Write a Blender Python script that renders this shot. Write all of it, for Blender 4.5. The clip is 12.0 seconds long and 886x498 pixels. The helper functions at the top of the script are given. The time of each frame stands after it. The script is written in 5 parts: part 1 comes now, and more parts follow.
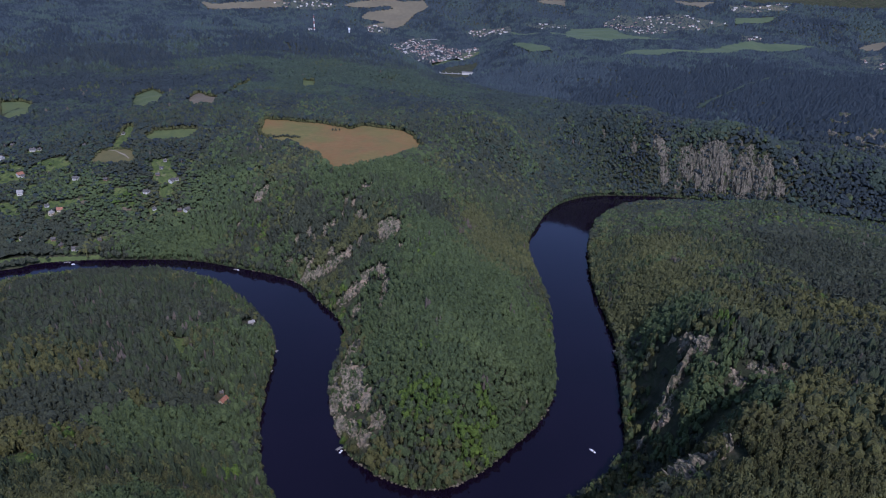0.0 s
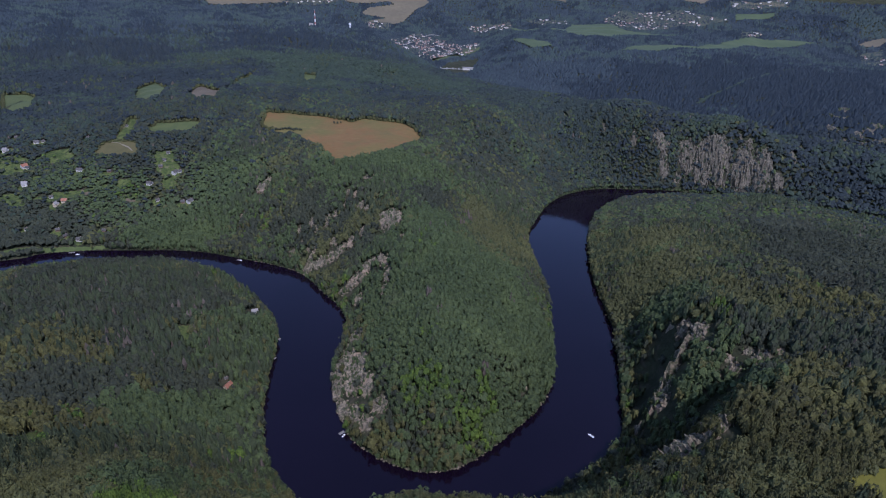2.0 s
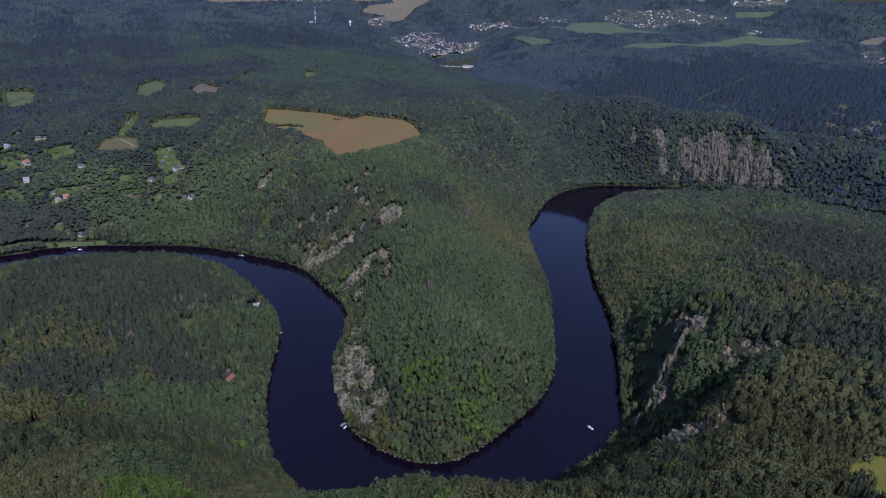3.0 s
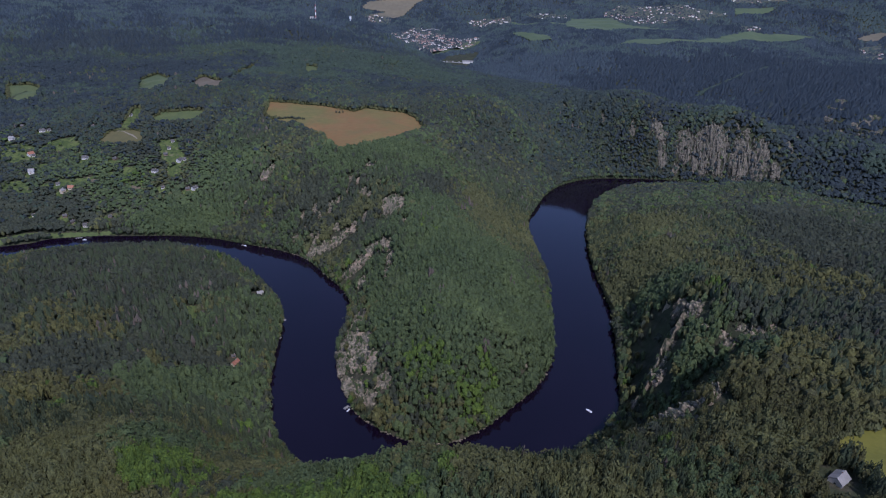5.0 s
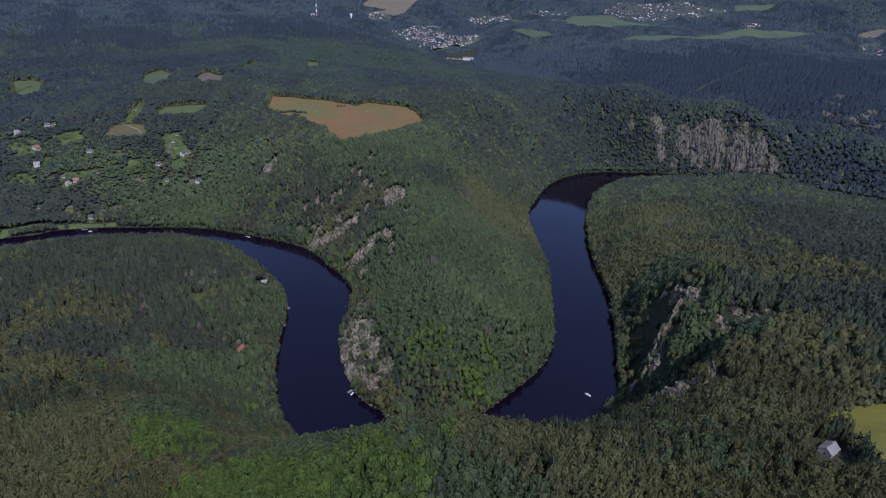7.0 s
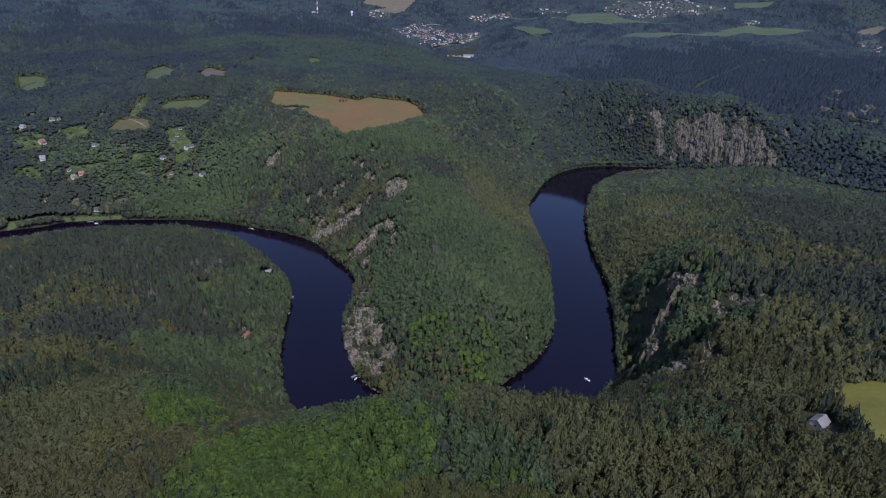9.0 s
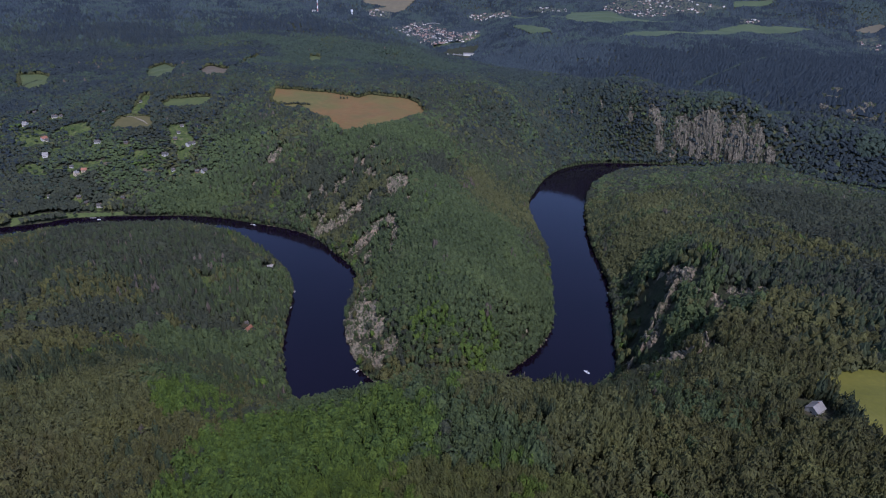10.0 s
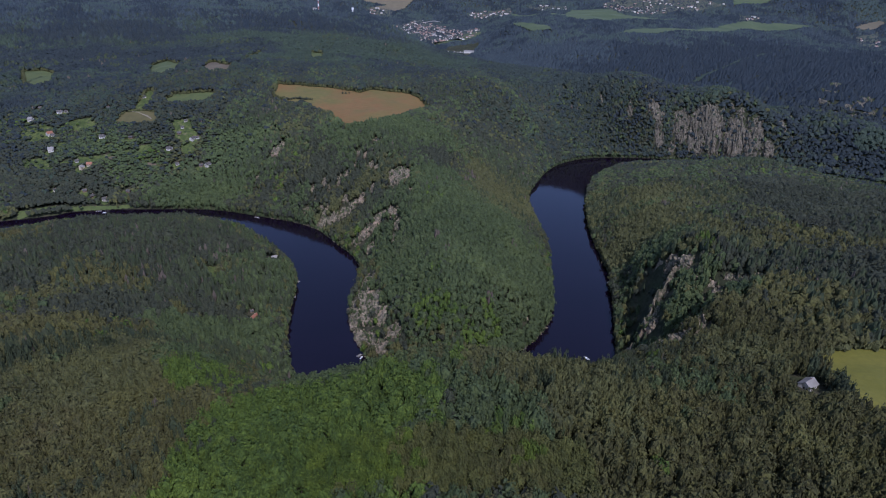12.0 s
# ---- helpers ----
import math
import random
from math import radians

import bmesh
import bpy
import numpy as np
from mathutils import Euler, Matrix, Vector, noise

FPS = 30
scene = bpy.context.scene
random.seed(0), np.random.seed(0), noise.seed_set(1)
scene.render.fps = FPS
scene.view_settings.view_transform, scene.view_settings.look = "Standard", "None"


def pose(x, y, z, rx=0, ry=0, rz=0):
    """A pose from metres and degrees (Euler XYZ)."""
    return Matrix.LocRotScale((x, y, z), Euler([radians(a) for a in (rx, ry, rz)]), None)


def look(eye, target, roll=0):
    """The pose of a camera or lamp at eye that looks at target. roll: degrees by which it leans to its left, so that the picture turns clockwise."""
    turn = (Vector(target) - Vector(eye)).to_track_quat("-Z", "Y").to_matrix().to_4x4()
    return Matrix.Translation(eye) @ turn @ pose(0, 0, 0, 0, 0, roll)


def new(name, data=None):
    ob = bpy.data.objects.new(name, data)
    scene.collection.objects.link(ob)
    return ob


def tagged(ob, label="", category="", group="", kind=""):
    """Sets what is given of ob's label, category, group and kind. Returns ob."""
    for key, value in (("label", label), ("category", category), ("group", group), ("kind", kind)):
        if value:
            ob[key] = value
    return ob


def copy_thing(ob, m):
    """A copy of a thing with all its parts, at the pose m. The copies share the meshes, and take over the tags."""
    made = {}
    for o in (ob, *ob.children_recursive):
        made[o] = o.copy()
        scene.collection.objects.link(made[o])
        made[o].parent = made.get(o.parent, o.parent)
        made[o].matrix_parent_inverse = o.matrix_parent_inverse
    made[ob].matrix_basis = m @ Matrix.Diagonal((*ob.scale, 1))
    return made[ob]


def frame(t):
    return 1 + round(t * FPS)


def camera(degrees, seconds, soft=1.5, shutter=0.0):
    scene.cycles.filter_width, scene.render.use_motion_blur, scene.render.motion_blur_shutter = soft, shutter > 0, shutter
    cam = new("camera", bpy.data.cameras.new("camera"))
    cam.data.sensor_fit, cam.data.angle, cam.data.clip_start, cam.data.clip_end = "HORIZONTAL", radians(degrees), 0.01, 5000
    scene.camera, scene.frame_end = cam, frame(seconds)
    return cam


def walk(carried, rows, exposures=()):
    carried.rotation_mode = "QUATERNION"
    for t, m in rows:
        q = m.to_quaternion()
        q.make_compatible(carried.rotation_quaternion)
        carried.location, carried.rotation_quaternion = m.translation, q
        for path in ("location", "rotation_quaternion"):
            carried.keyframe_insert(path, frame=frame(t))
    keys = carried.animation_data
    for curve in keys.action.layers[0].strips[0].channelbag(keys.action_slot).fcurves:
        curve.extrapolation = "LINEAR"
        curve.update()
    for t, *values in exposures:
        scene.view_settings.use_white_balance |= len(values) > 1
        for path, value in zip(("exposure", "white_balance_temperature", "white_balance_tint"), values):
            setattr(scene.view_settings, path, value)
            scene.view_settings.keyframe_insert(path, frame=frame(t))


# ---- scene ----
# stops of exposure, kelvin and tint of the flight
EXPOSURES = [(0.0, 0.29, 5230, 29), (12.0, 0.27, 5370, 28)]
# ---------------------------------------------------------------- camera and flight
cam = camera(75.0, 12.0, 1.1)
# seconds, east, north, height over the river, yaw to the left, pitch up, roll
FLIGHT = [
    (0.0, 0.00, -0.08, 445.40, 0.066, -25.756, 2.789),
    (0.5, -0.08, -2.98, 444.48, 0.072, -25.822, 2.814),
    (1.0, -0.23, -6.05, 443.37, 0.072, -25.910, 2.828),
    (1.5, -0.41, -9.28, 442.04, 0.061, -25.991, 2.856),
    (2.0, -0.68, -12.60, 440.60, 0.060, -26.051, 2.887),
    (2.5, -1.02, -16.00, 439.11, 0.037, -26.095, 2.905),
    (3.0, -1.41, -19.61, 437.57, 0.027, -26.166, 2.922),
    (5.0, -2.73, -34.79, 431.45, -0.024, -26.401, 2.939),
    (5.5, -2.93, -38.78, 429.86, -0.026, -26.434, 2.930),
    (6.0, -3.04, -42.88, 428.15, -0.027, -26.476, 2.907),
    (6.5, -3.12, -46.98, 426.53, -0.006, -26.486, 2.881),
    (7.0, -3.23, -51.14, 424.94, 0.016, -26.519, 2.858),
    (9.0, -4.11, -67.78, 418.70, 0.055, -26.603, 2.759),
    (9.5, -4.36, -71.80, 417.12, 0.053, -26.616, 2.733),
    (10.0, -4.65, -75.93, 415.45, 0.054, -26.650, 2.702),
    (10.5, -4.91, -79.98, 413.89, 0.041, -26.668, 2.678),
    (11.0, -5.21, -84.06, 412.31, 0.034, -26.704, 2.639),
    (11.5, -5.50, -87.96, 410.75, 0.054, -26.773, 2.590),
    (12.0, -5.74, -91.70, 409.35, 0.116, -26.719, 2.543),
]


def eye_pose(x, y, z, yaw, pitch, roll):
    a, b = radians(yaw), radians(pitch)
    ahead = Vector((-math.sin(a) * math.cos(b), math.cos(a) * math.cos(b), math.sin(b)))
    eye = Vector((x, y, z))
    return look(eye, eye + 100 * ahead, roll)


walk(cam, [(t, eye_pose(*row)) for t, *row in FLIGHT], EXPOSURES)
# ---------------------------------------------------------------- daylight
SUN_HEIGHT, SUN_SIDE = 53.0, 157.0  # degrees over the horizon; clockwise from straight ahead (north)
world = bpy.data.worlds.new("sky")
scene.world = world
world.use_nodes = True
sky = world.node_tree.nodes.new("ShaderNodeTexSky")
sky.sky_type, sky.sun_disc = "NISHITA", False
sky.sun_elevation, sky.sun_rotation = radians(SUN_HEIGHT), radians(SUN_SIDE)
backing = world.node_tree.nodes["Background"]
backing.inputs["Strength"].default_value = 0.15
world.node_tree.links.new(sky.outputs["Color"], backing.inputs["Color"])
sun = new("sun", bpy.data.lights.new("sun", "SUN"))
sun.data.energy, sun.data.angle, sun.data.color = 2.65, radians(0.5), (1.0, 0.94, 0.84)
sun_from = Vector((math.sin(radians(SUN_SIDE)) * math.cos(radians(SUN_HEIGHT)), math.cos(radians(SUN_SIDE)) * math.cos(radians(SUN_HEIGHT)), math.sin(radians(SUN_HEIGHT))))
sun.matrix_world = look(sun_from * 1000, (0, 0, 0))
# ---------------------------------------------------------------- materials
class Shader:
    """A node material with short ways to wire it."""

    def __init__(self, name, roughness=0.8, specular=0.3):
        self.mat = bpy.data.materials.new(name)
        self.mat.use_nodes = True
        self.tree = self.mat.node_tree
        self.bsdf = self.tree.nodes["Principled BSDF"]
        self.bsdf.inputs["Roughness"].default_value = roughness
        self.bsdf.inputs["Specular IOR Level"].default_value = specular
        self.where = self.tree.nodes.new("ShaderNodeNewGeometry").outputs["Position"]

    def put(self, socket, value):
        if isinstance(value, (int, float)):
            socket.default_value = value
        elif isinstance(value, tuple):
            socket.default_value = (*value, 1.0) if len(socket.default_value) == 4 else value
        else:
            self.tree.links.new(value, socket)

    def noise(self, metres, detail=3.0, rough=0.55, stretch=None):
        n = self.tree.nodes.new("ShaderNodeTexNoise")
        n.inputs["Scale"].default_value, n.inputs["Detail"].default_value, n.inputs["Roughness"].default_value = 1.0 / metres, detail, rough
        where = self.where
        if stretch:
            m = self.tree.nodes.new("ShaderNodeMapping")
            m.inputs["Scale"].default_value = stretch
            self.put(m.inputs["Vector"], where)
            where = m.outputs["Vector"]
        self.put(n.inputs["Vector"], where)
        return n.outputs["Fac"]

    def island(self):
        return self.tree.nodes.new("ShaderNodeNewGeometry").outputs["Random Per Island"]

    def each(self):
        return self.tree.nodes.new("ShaderNodeObjectInfo").outputs["Random"]

    def span(self, value, low, high, to_low=0.0, to_high=1.0):
        n = self.tree.nodes.new("ShaderNodeMapRange")
        self.put(n.inputs["Value"], value)
        for key, v in (("From Min", low), ("From Max", high), ("To Min", to_low), ("To Max", to_high)):
            n.inputs[key].default_value = v
        return n.outputs["Result"]

    def mix(self, factor, a, b, blend="MIX"):
        n = self.tree.nodes.new("ShaderNodeMix")
        n.data_type, n.blend_type = "RGBA", blend
        self.put(n.inputs[0], factor)
        self.put(n.inputs[6], a)
        self.put(n.inputs[7], b)
        return n.outputs[2]

    def bump(self, height, strength, distance, normal=None):
        n = self.tree.nodes.new("ShaderNodeBump")
        n.inputs["Strength"].default_value, n.inputs["Distance"].default_value = strength, distance
        self.put(n.inputs["Height"], height)
        if normal:
            self.put(n.inputs["Normal"], normal)
        self.put(self.bsdf.inputs["Normal"], n.outputs["Normal"])

    def lifted(self, amount):
        """The surface's normal, leaning up: leaves turn to the light."""
        n = self.tree.nodes.new("ShaderNodeVectorMath")
        self.put(n.inputs[0], self.tree.nodes.new("ShaderNodeNewGeometry").outputs["Normal"])
        n.inputs[1].default_value = (0.0, 0.0, amount)
        u = self.tree.nodes.new("ShaderNodeVectorMath")
        u.operation = "NORMALIZE"
        self.put(u.inputs[0], n.outputs[0])
        return u.outputs[0]

    def base(self, colour):
        self.put(self.bsdf.inputs["Base Color"], colour)
        return self.mat


def foliage(name, dark, mid, light, dry, single=False):
    """Leaves: stands of several kinds, trees of their own tone, mottled crowns."""
    s = Shader(name, 0.75, 0.15)
    tree = s.each() if single else s.island()
    c = s.mix(s.span(s.noise(150, 2), 0.42, 0.6), dark, mid)
    c = s.mix(s.span(s.noise(60, 3), 0.5, 0.68), c, light)
    c = s.mix(s.span(s.noise(90, 4, stretch=(1, 1, 0.2)), 0.58, 0.72, 0.0, 0.45), c, dry)
    c = s.mix(s.span(s.noise(24, 3), 0.42, 0.6, 0.0, 0.6), c, mid)
    c = s.mix(s.span(s.noise(5.0, 2), 0.4, 0.62, 0.0, 0.5), c, s.mix(s.span(s.noise(11, 1), 0.42, 0.58), dark, light))
    c = s.mix(s.span(tree, 0.55, 1, 0.0, 0.6), c, light)
    c = s.mix(s.span(tree, 0.0, 0.3, 0.6, 0.0), c, dark)
    c = s.mix(s.span(s.noise(1.3, 4, 0.7), 0.42, 0.6, 0.0, 0.6), c, tuple(v * 0.75 for v in dark))
    c = s.mix(s.span(s.noise(1.9, 4, 0.7), 0.52, 0.66, 0.0, 0.55), c, tuple(v * 1.15 for v in light))
    s.bump(s.noise(1.7, 5, 0.7), 0.9, 1.5, s.lifted(0.3))
    return s.base(c)


def plain(name, a, b, metres, roughness=0.8, bump=0.0, stretch=None, specular=0.3, tone=0.0):
    s = Shader(name, roughness, specular)
    c = s.mix(s.span(s.noise(metres, 4, stretch=stretch), 0.35, 0.65), a, b)
    c = s.mix(s.span(s.noise(metres * 0.13, 3), 0.3, 0.7, 0, 0.35), c, tuple(v * 0.7 for v in a))
    if tone:
        c = s.mix(s.span(s.each(), 0, 1, 0, tone), c, tuple(min(1, v * 1.5) for v in b))
    if bump:
        s.bump(s.noise(metres * 0.2, 4), bump, metres * 0.1)
    return s.base(c)


GREENS = {
    "bright": foliage("bright_broadleaf", (0.035, 0.058, 0.014), (0.061, 0.097, 0.016), (0.101, 0.145, 0.020), (0.092, 0.101, 0.030)),
    "green": foliage("green_broadleaf", (0.036, 0.051, 0.022), (0.056, 0.077, 0.031), (0.084, 0.110, 0.036), (0.095, 0.090, 0.051)),
    "olive": foliage("olive_broadleaf", (0.047, 0.051, 0.022), (0.075, 0.078, 0.029), (0.102, 0.106, 0.034), (0.130, 0.100, 0.049)),
    "umber": foliage("brownish_broadleaf", (0.043, 0.043, 0.017), (0.073, 0.072, 0.026), (0.106, 0.106, 0.031), (0.121, 0.094, 0.042)),
    "dark": foliage("dark_broadleaf", (0.027, 0.032, 0.022), (0.039, 0.045, 0.027), (0.056, 0.063, 0.033), (0.072, 0.062, 0.043)),
}
# Plateau woods: leaf colours greyed and blued to paint in a fainter haze.
HAZY_UPLAND = {
    "light": foliage("hazy_upland_beeches", (0.024, 0.036, 0.026), (0.037, 0.052, 0.037), (0.051, 0.071, 0.040), (0.051, 0.053, 0.046)),
    "middle": foliage("hazy_upland_mixed_woods", (0.021, 0.029, 0.026), (0.031, 0.043, 0.037), (0.042, 0.056, 0.041), (0.046, 0.046, 0.045)),
    "dark": foliage("hazy_upland_spruces", (0.018, 0.025, 0.027), (0.025, 0.033, 0.035), (0.034, 0.045, 0.043), (0.046, 0.042, 0.049)),
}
# Far woods: the blue in these leaf colours is painted haze.
HAZY_FAR = {
    "light": foliage("haze_blue_beeches", (0.030, 0.045, 0.045), (0.044, 0.063, 0.057), (0.059, 0.081, 0.064), (0.060, 0.067, 0.062)),
    "middle": foliage("haze_blue_mixed_woods", (0.026, 0.037, 0.045), (0.037, 0.051, 0.058), (0.048, 0.065, 0.067), (0.050, 0.056, 0.060)),
    "dark": foliage("haze_blue_spruces_and_shade", (0.016, 0.024, 0.030), (0.022, 0.032, 0.040), (0.030, 0.041, 0.046), (0.038, 0.040, 0.044)),
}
CROWNS = {
    "bright": foliage("bright_crown", (0.038, 0.060, 0.012), (0.068, 0.102, 0.014), (0.112, 0.152, 0.017), (0.102, 0.106, 0.026), True),
    "olive": foliage("olive_crown", (0.050, 0.056, 0.018), (0.079, 0.086, 0.024), (0.110, 0.117, 0.029), (0.132, 0.105, 0.042), True),
}
NEEDLE = foliage("needles", (0.030, 0.039, 0.021), (0.041, 0.054, 0.025), (0.056, 0.070, 0.030), (0.078, 0.066, 0.039))
DEAD = plain("dead_needles", (0.078, 0.063, 0.048), (0.112, 0.093, 0.072), 5, 0.9)
BARK = plain("bark", (0.09, 0.07, 0.05), (0.16, 0.13, 0.10), 0.5, 0.9, 0.5)


def rock_material(name, warm):
    s = Shader(name, 0.85, 0.25)
    c = s.mix(s.span(s.noise(14, 5, 0.6, (1, 1, 0.35)), 0.35, 0.65), (0.142, 0.118, 0.076), (0.305, 0.254, 0.166))
    c = s.mix(s.span(s.noise(2.2, 5, 0.65, (1, 1, 0.3)), 0.42, 0.6), c, (0.080, 0.072, 0.052))
    c = s.mix(s.span(s.noise(22, 3), 0.55, 0.68, 0, warm), c, (0.270, 0.205, 0.138))
    c = s.mix(s.span(s.noise(5, 5), 0.50, 0.62, 0, 0.85), c, (0.048, 0.058, 0.026))
    c = s.mix(0.6 * (1 - warm), c, (0.088, 0.080, 0.062))
    s.bump(s.noise(1.4, 5, 0.65, (1, 1, 0.4)), 1.0, 1.2)
    return s.base(c)


ROCK = rock_material("weathered_rock", 1.0)
GREY_ROCK = rock_material("grey_cliff_rock", 0.25)


def soil_material():
    s = Shader("forest_floor", 0.95, 0.1)
    c = s.mix(s.span(s.noise(40, 4), 0.4, 0.62), (0.028, 0.032, 0.017), (0.040, 0.046, 0.022))
    c = s.mix(s.span(s.noise(12, 4), 0.5, 0.7), c, (0.065, 0.056, 0.036))
    s.bump(s.noise(6, 5), 1.0, 3.0)
    return s.base(c)


SOIL = soil_material()


def water_material():
    s = Shader("river_water", 0.06, 0.5)
    s.bsdf.inputs["IOR"].default_value = 1.33
    ripple = s.mix(0.5, s.noise(3.5, 3), s.noise(16, 2))
    s.bump(ripple, 0.12, 0.5)
    return s.base(s.mix(s.span(s.noise(120, 2), 0.4, 0.6), (0.0045, 0.0023, 0.0066), (0.0055, 0.0029, 0.0080)))


WATER = water_material()
DRY = plain("dry_grass", (0.080, 0.074, 0.026), (0.104, 0.090, 0.033), 14, 0.95, 0.3)
GRASS = plain("meadow_grass", (0.058, 0.078, 0.026), (0.086, 0.102, 0.031), 25, 0.9, 0.3)
HAY = plain("mown_hay_field", (0.108, 0.106, 0.013), (0.142, 0.130, 0.017), 30, 0.9, 0.3, (0.3, 1.2, 1))


def stubble_material():
    s = Shader("dry_stubble", 0.95, 0.1)
    c = s.mix(s.span(s.noise(130, 2), 0.42, 0.58), (0.112, 0.104, 0.035), (0.160, 0.093, 0.037))
    c = s.mix(s.span(s.noise(9, 5, 0.7, (0.6, 1.2, 1)), 0.42, 0.66, 0, 0.45), c, (0.190, 0.132, 0.054))
    c = s.mix(s.span(s.noise(45, 4, 0.65), 0.46, 0.62, 0, 0.5), c, (0.118, 0.104, 0.036))
    c = s.mix(s.span(s.noise(9, 4), 0.55, 0.7, 0, 0.5), c, (0.100, 0.095, 0.040))
    return s.base(c)


STUBBLE = stubble_material()
FALLOW = plain("bare_soil", (0.098, 0.080, 0.050), (0.128, 0.104, 0.064), 30, 0.95, 0.3)
TAN = plain("ripe_grain", (0.112, 0.097, 0.060), (0.142, 0.122, 0.074), 200, 0.95)
GREEN_FIELD = plain("green_crop", (0.058, 0.082, 0.038), (0.074, 0.098, 0.044), 120, 0.95)


def garden_material():
    s = Shader("garden_grass", 0.95, 0.1)
    c = s.mix(s.span(s.noise(16, 3), 0.4, 0.6), (0.054, 0.074, 0.022), (0.088, 0.108, 0.032))
    c = s.mix(s.span(s.noise(5, 4), 0.5, 0.62), c, (0.036, 0.052, 0.020))
    c = s.mix(s.span(s.noise(9, 3), 0.6, 0.7, 0, 0.8), c, (0.150, 0.130, 0.075))
    s.bump(s.noise(1.5, 3), 0.8, 0.8)
    return s.base(c)


GARDEN = garden_material()
BANK = plain("lush_bank_grass", (0.062, 0.086, 0.024), (0.086, 0.108, 0.031), 9, 0.9, 0.4)
TRACK = plain("gravel_track", (0.17, 0.145, 0.10), (0.22, 0.19, 0.135), 4, 0.95)
WHITE_WALL = plain("white_plaster", (0.46, 0.43, 0.37), (0.56, 0.53, 0.47), 3, 0.9, tone=0.2)
OCHRE_WALL = plain("ochre_plaster", (0.45, 0.36, 0.24), (0.55, 0.46, 0.32), 3, 0.9, tone=0.3)
WOOD_WALL = plain("brown_boards", (0.14, 0.09, 0.06), (0.22, 0.15, 0.10), 2, 0.8, 0.3, (0.2, 0.2, 3))
RED_TILES = plain("red_roof_tiles", (0.20, 0.085, 0.045), (0.27, 0.125, 0.075), 2, 0.8, 0.4, tone=0.3)
GREY_ROOF = plain("grey_roof_sheets", (0.060, 0.057, 0.050), (0.100, 0.094, 0.084), 3, 0.9, 0.3, tone=0.3, specular=0.1)
PALE_ROOF = plain("pale_roof_sheets", (0.19, 0.18, 0.16), (0.26, 0.245, 0.22), 3, 0.85, tone=0.2, specular=0.15)
BRICK = plain("chimney_brick", (0.25, 0.12, 0.08), (0.33, 0.17, 0.11), 0.5, 0.9)
PANE = plain("dark_window_glass", (0.03, 0.035, 0.04), (0.05, 0.055, 0.06), 2, 0.1, specular=0.6)
DOOR_WOOD = plain("door_wood", (0.12, 0.07, 0.04), (0.18, 0.11, 0.07), 1, 0.6)
CONCRETE = plain("pale_concrete", (0.26, 0.25, 0.23), (0.36, 0.35, 0.32), 8, 0.9, 0.2)
STEEL = plain("galvanised_steel", (0.42, 0.43, 0.44), (0.52, 0.53, 0.54), 3, 0.5)
RED_PAINT = plain("faded_red_paint", (0.30, 0.13, 0.11), (0.36, 0.17, 0.15), 3, 0.5)
WHITE_PAINT = plain("white_paint", (0.74, 0.74, 0.74), (0.82, 0.82, 0.82), 2, 0.35)
DECK = plain("grey_deck_boards", (0.16, 0.145, 0.125), (0.23, 0.21, 0.18), 1, 0.8)
TOWN_GROUND = plain("streets_and_yards", (0.045, 0.058, 0.030), (0.092, 0.090, 0.070), 20, 0.9)
TOWN_TILES = plain("weathered_roof_tiles", (0.185, 0.115, 0.085), (0.25, 0.165, 0.13), 2, 0.8, 0.4, tone=0.4)
TOWN_WALL = plain("pale_town_plaster", (0.58, 0.52, 0.44), (0.70, 0.65, 0.57), 6, 0.9, tone=0.2)
# ---------------------------------------------------------------- the land
# The river's two banks in plan, from upstream to downstream.
BANK_OUTER = [
    (-1500, 560), (-900, 690), (-679, 770), (-644, 795), (-584, 815), (-515, 824), (-447, 832), (-390, 830), (-329, 815), (-271, 800),
    (-219, 774), (-174, 722), (-141, 680), (-127, 646), (-123, 602), (-126, 562), (-123, 520), (-107, 476), (-90, 440), (-71, 421),
    (-41, 403), (-8, 395), (19, 400), (47, 419), (78, 451), (108, 486), (128, 520), (141, 561), (152, 657), (159, 762), (152, 854),
    (151, 952), (181, 1047), (214, 1125), (261, 1190), (332, 1236), (426, 1252), (532, 1254), (640, 1236), (760, 1210), (950, 1140), (1150, 1055), (1500, 1000),
]
BANK_INNER = [
    (-1500, 480), (-900, 615), (-700, 690), (-640, 718), (-580, 752), (-490, 777), (-422, 778), (-361, 763), (-318, 737), (-270, 692),
    (-234, 652), (-213, 615), (-203, 570), (-197, 517), (-188, 472), (-174, 425), (-150, 380), (-115, 345), (-70, 320), (-10, 310),
    (50, 325), (100, 360), (140, 393), (175, 425), (200, 458), (214, 520), (227, 583), (239, 656), (241, 714), (243, 815), (262, 942),
    (291, 1042), (336, 1120), (408, 1182), (522, 1208), (640, 1196), (760, 1172), (930, 1100), (1130, 975), (1500, 915),
]
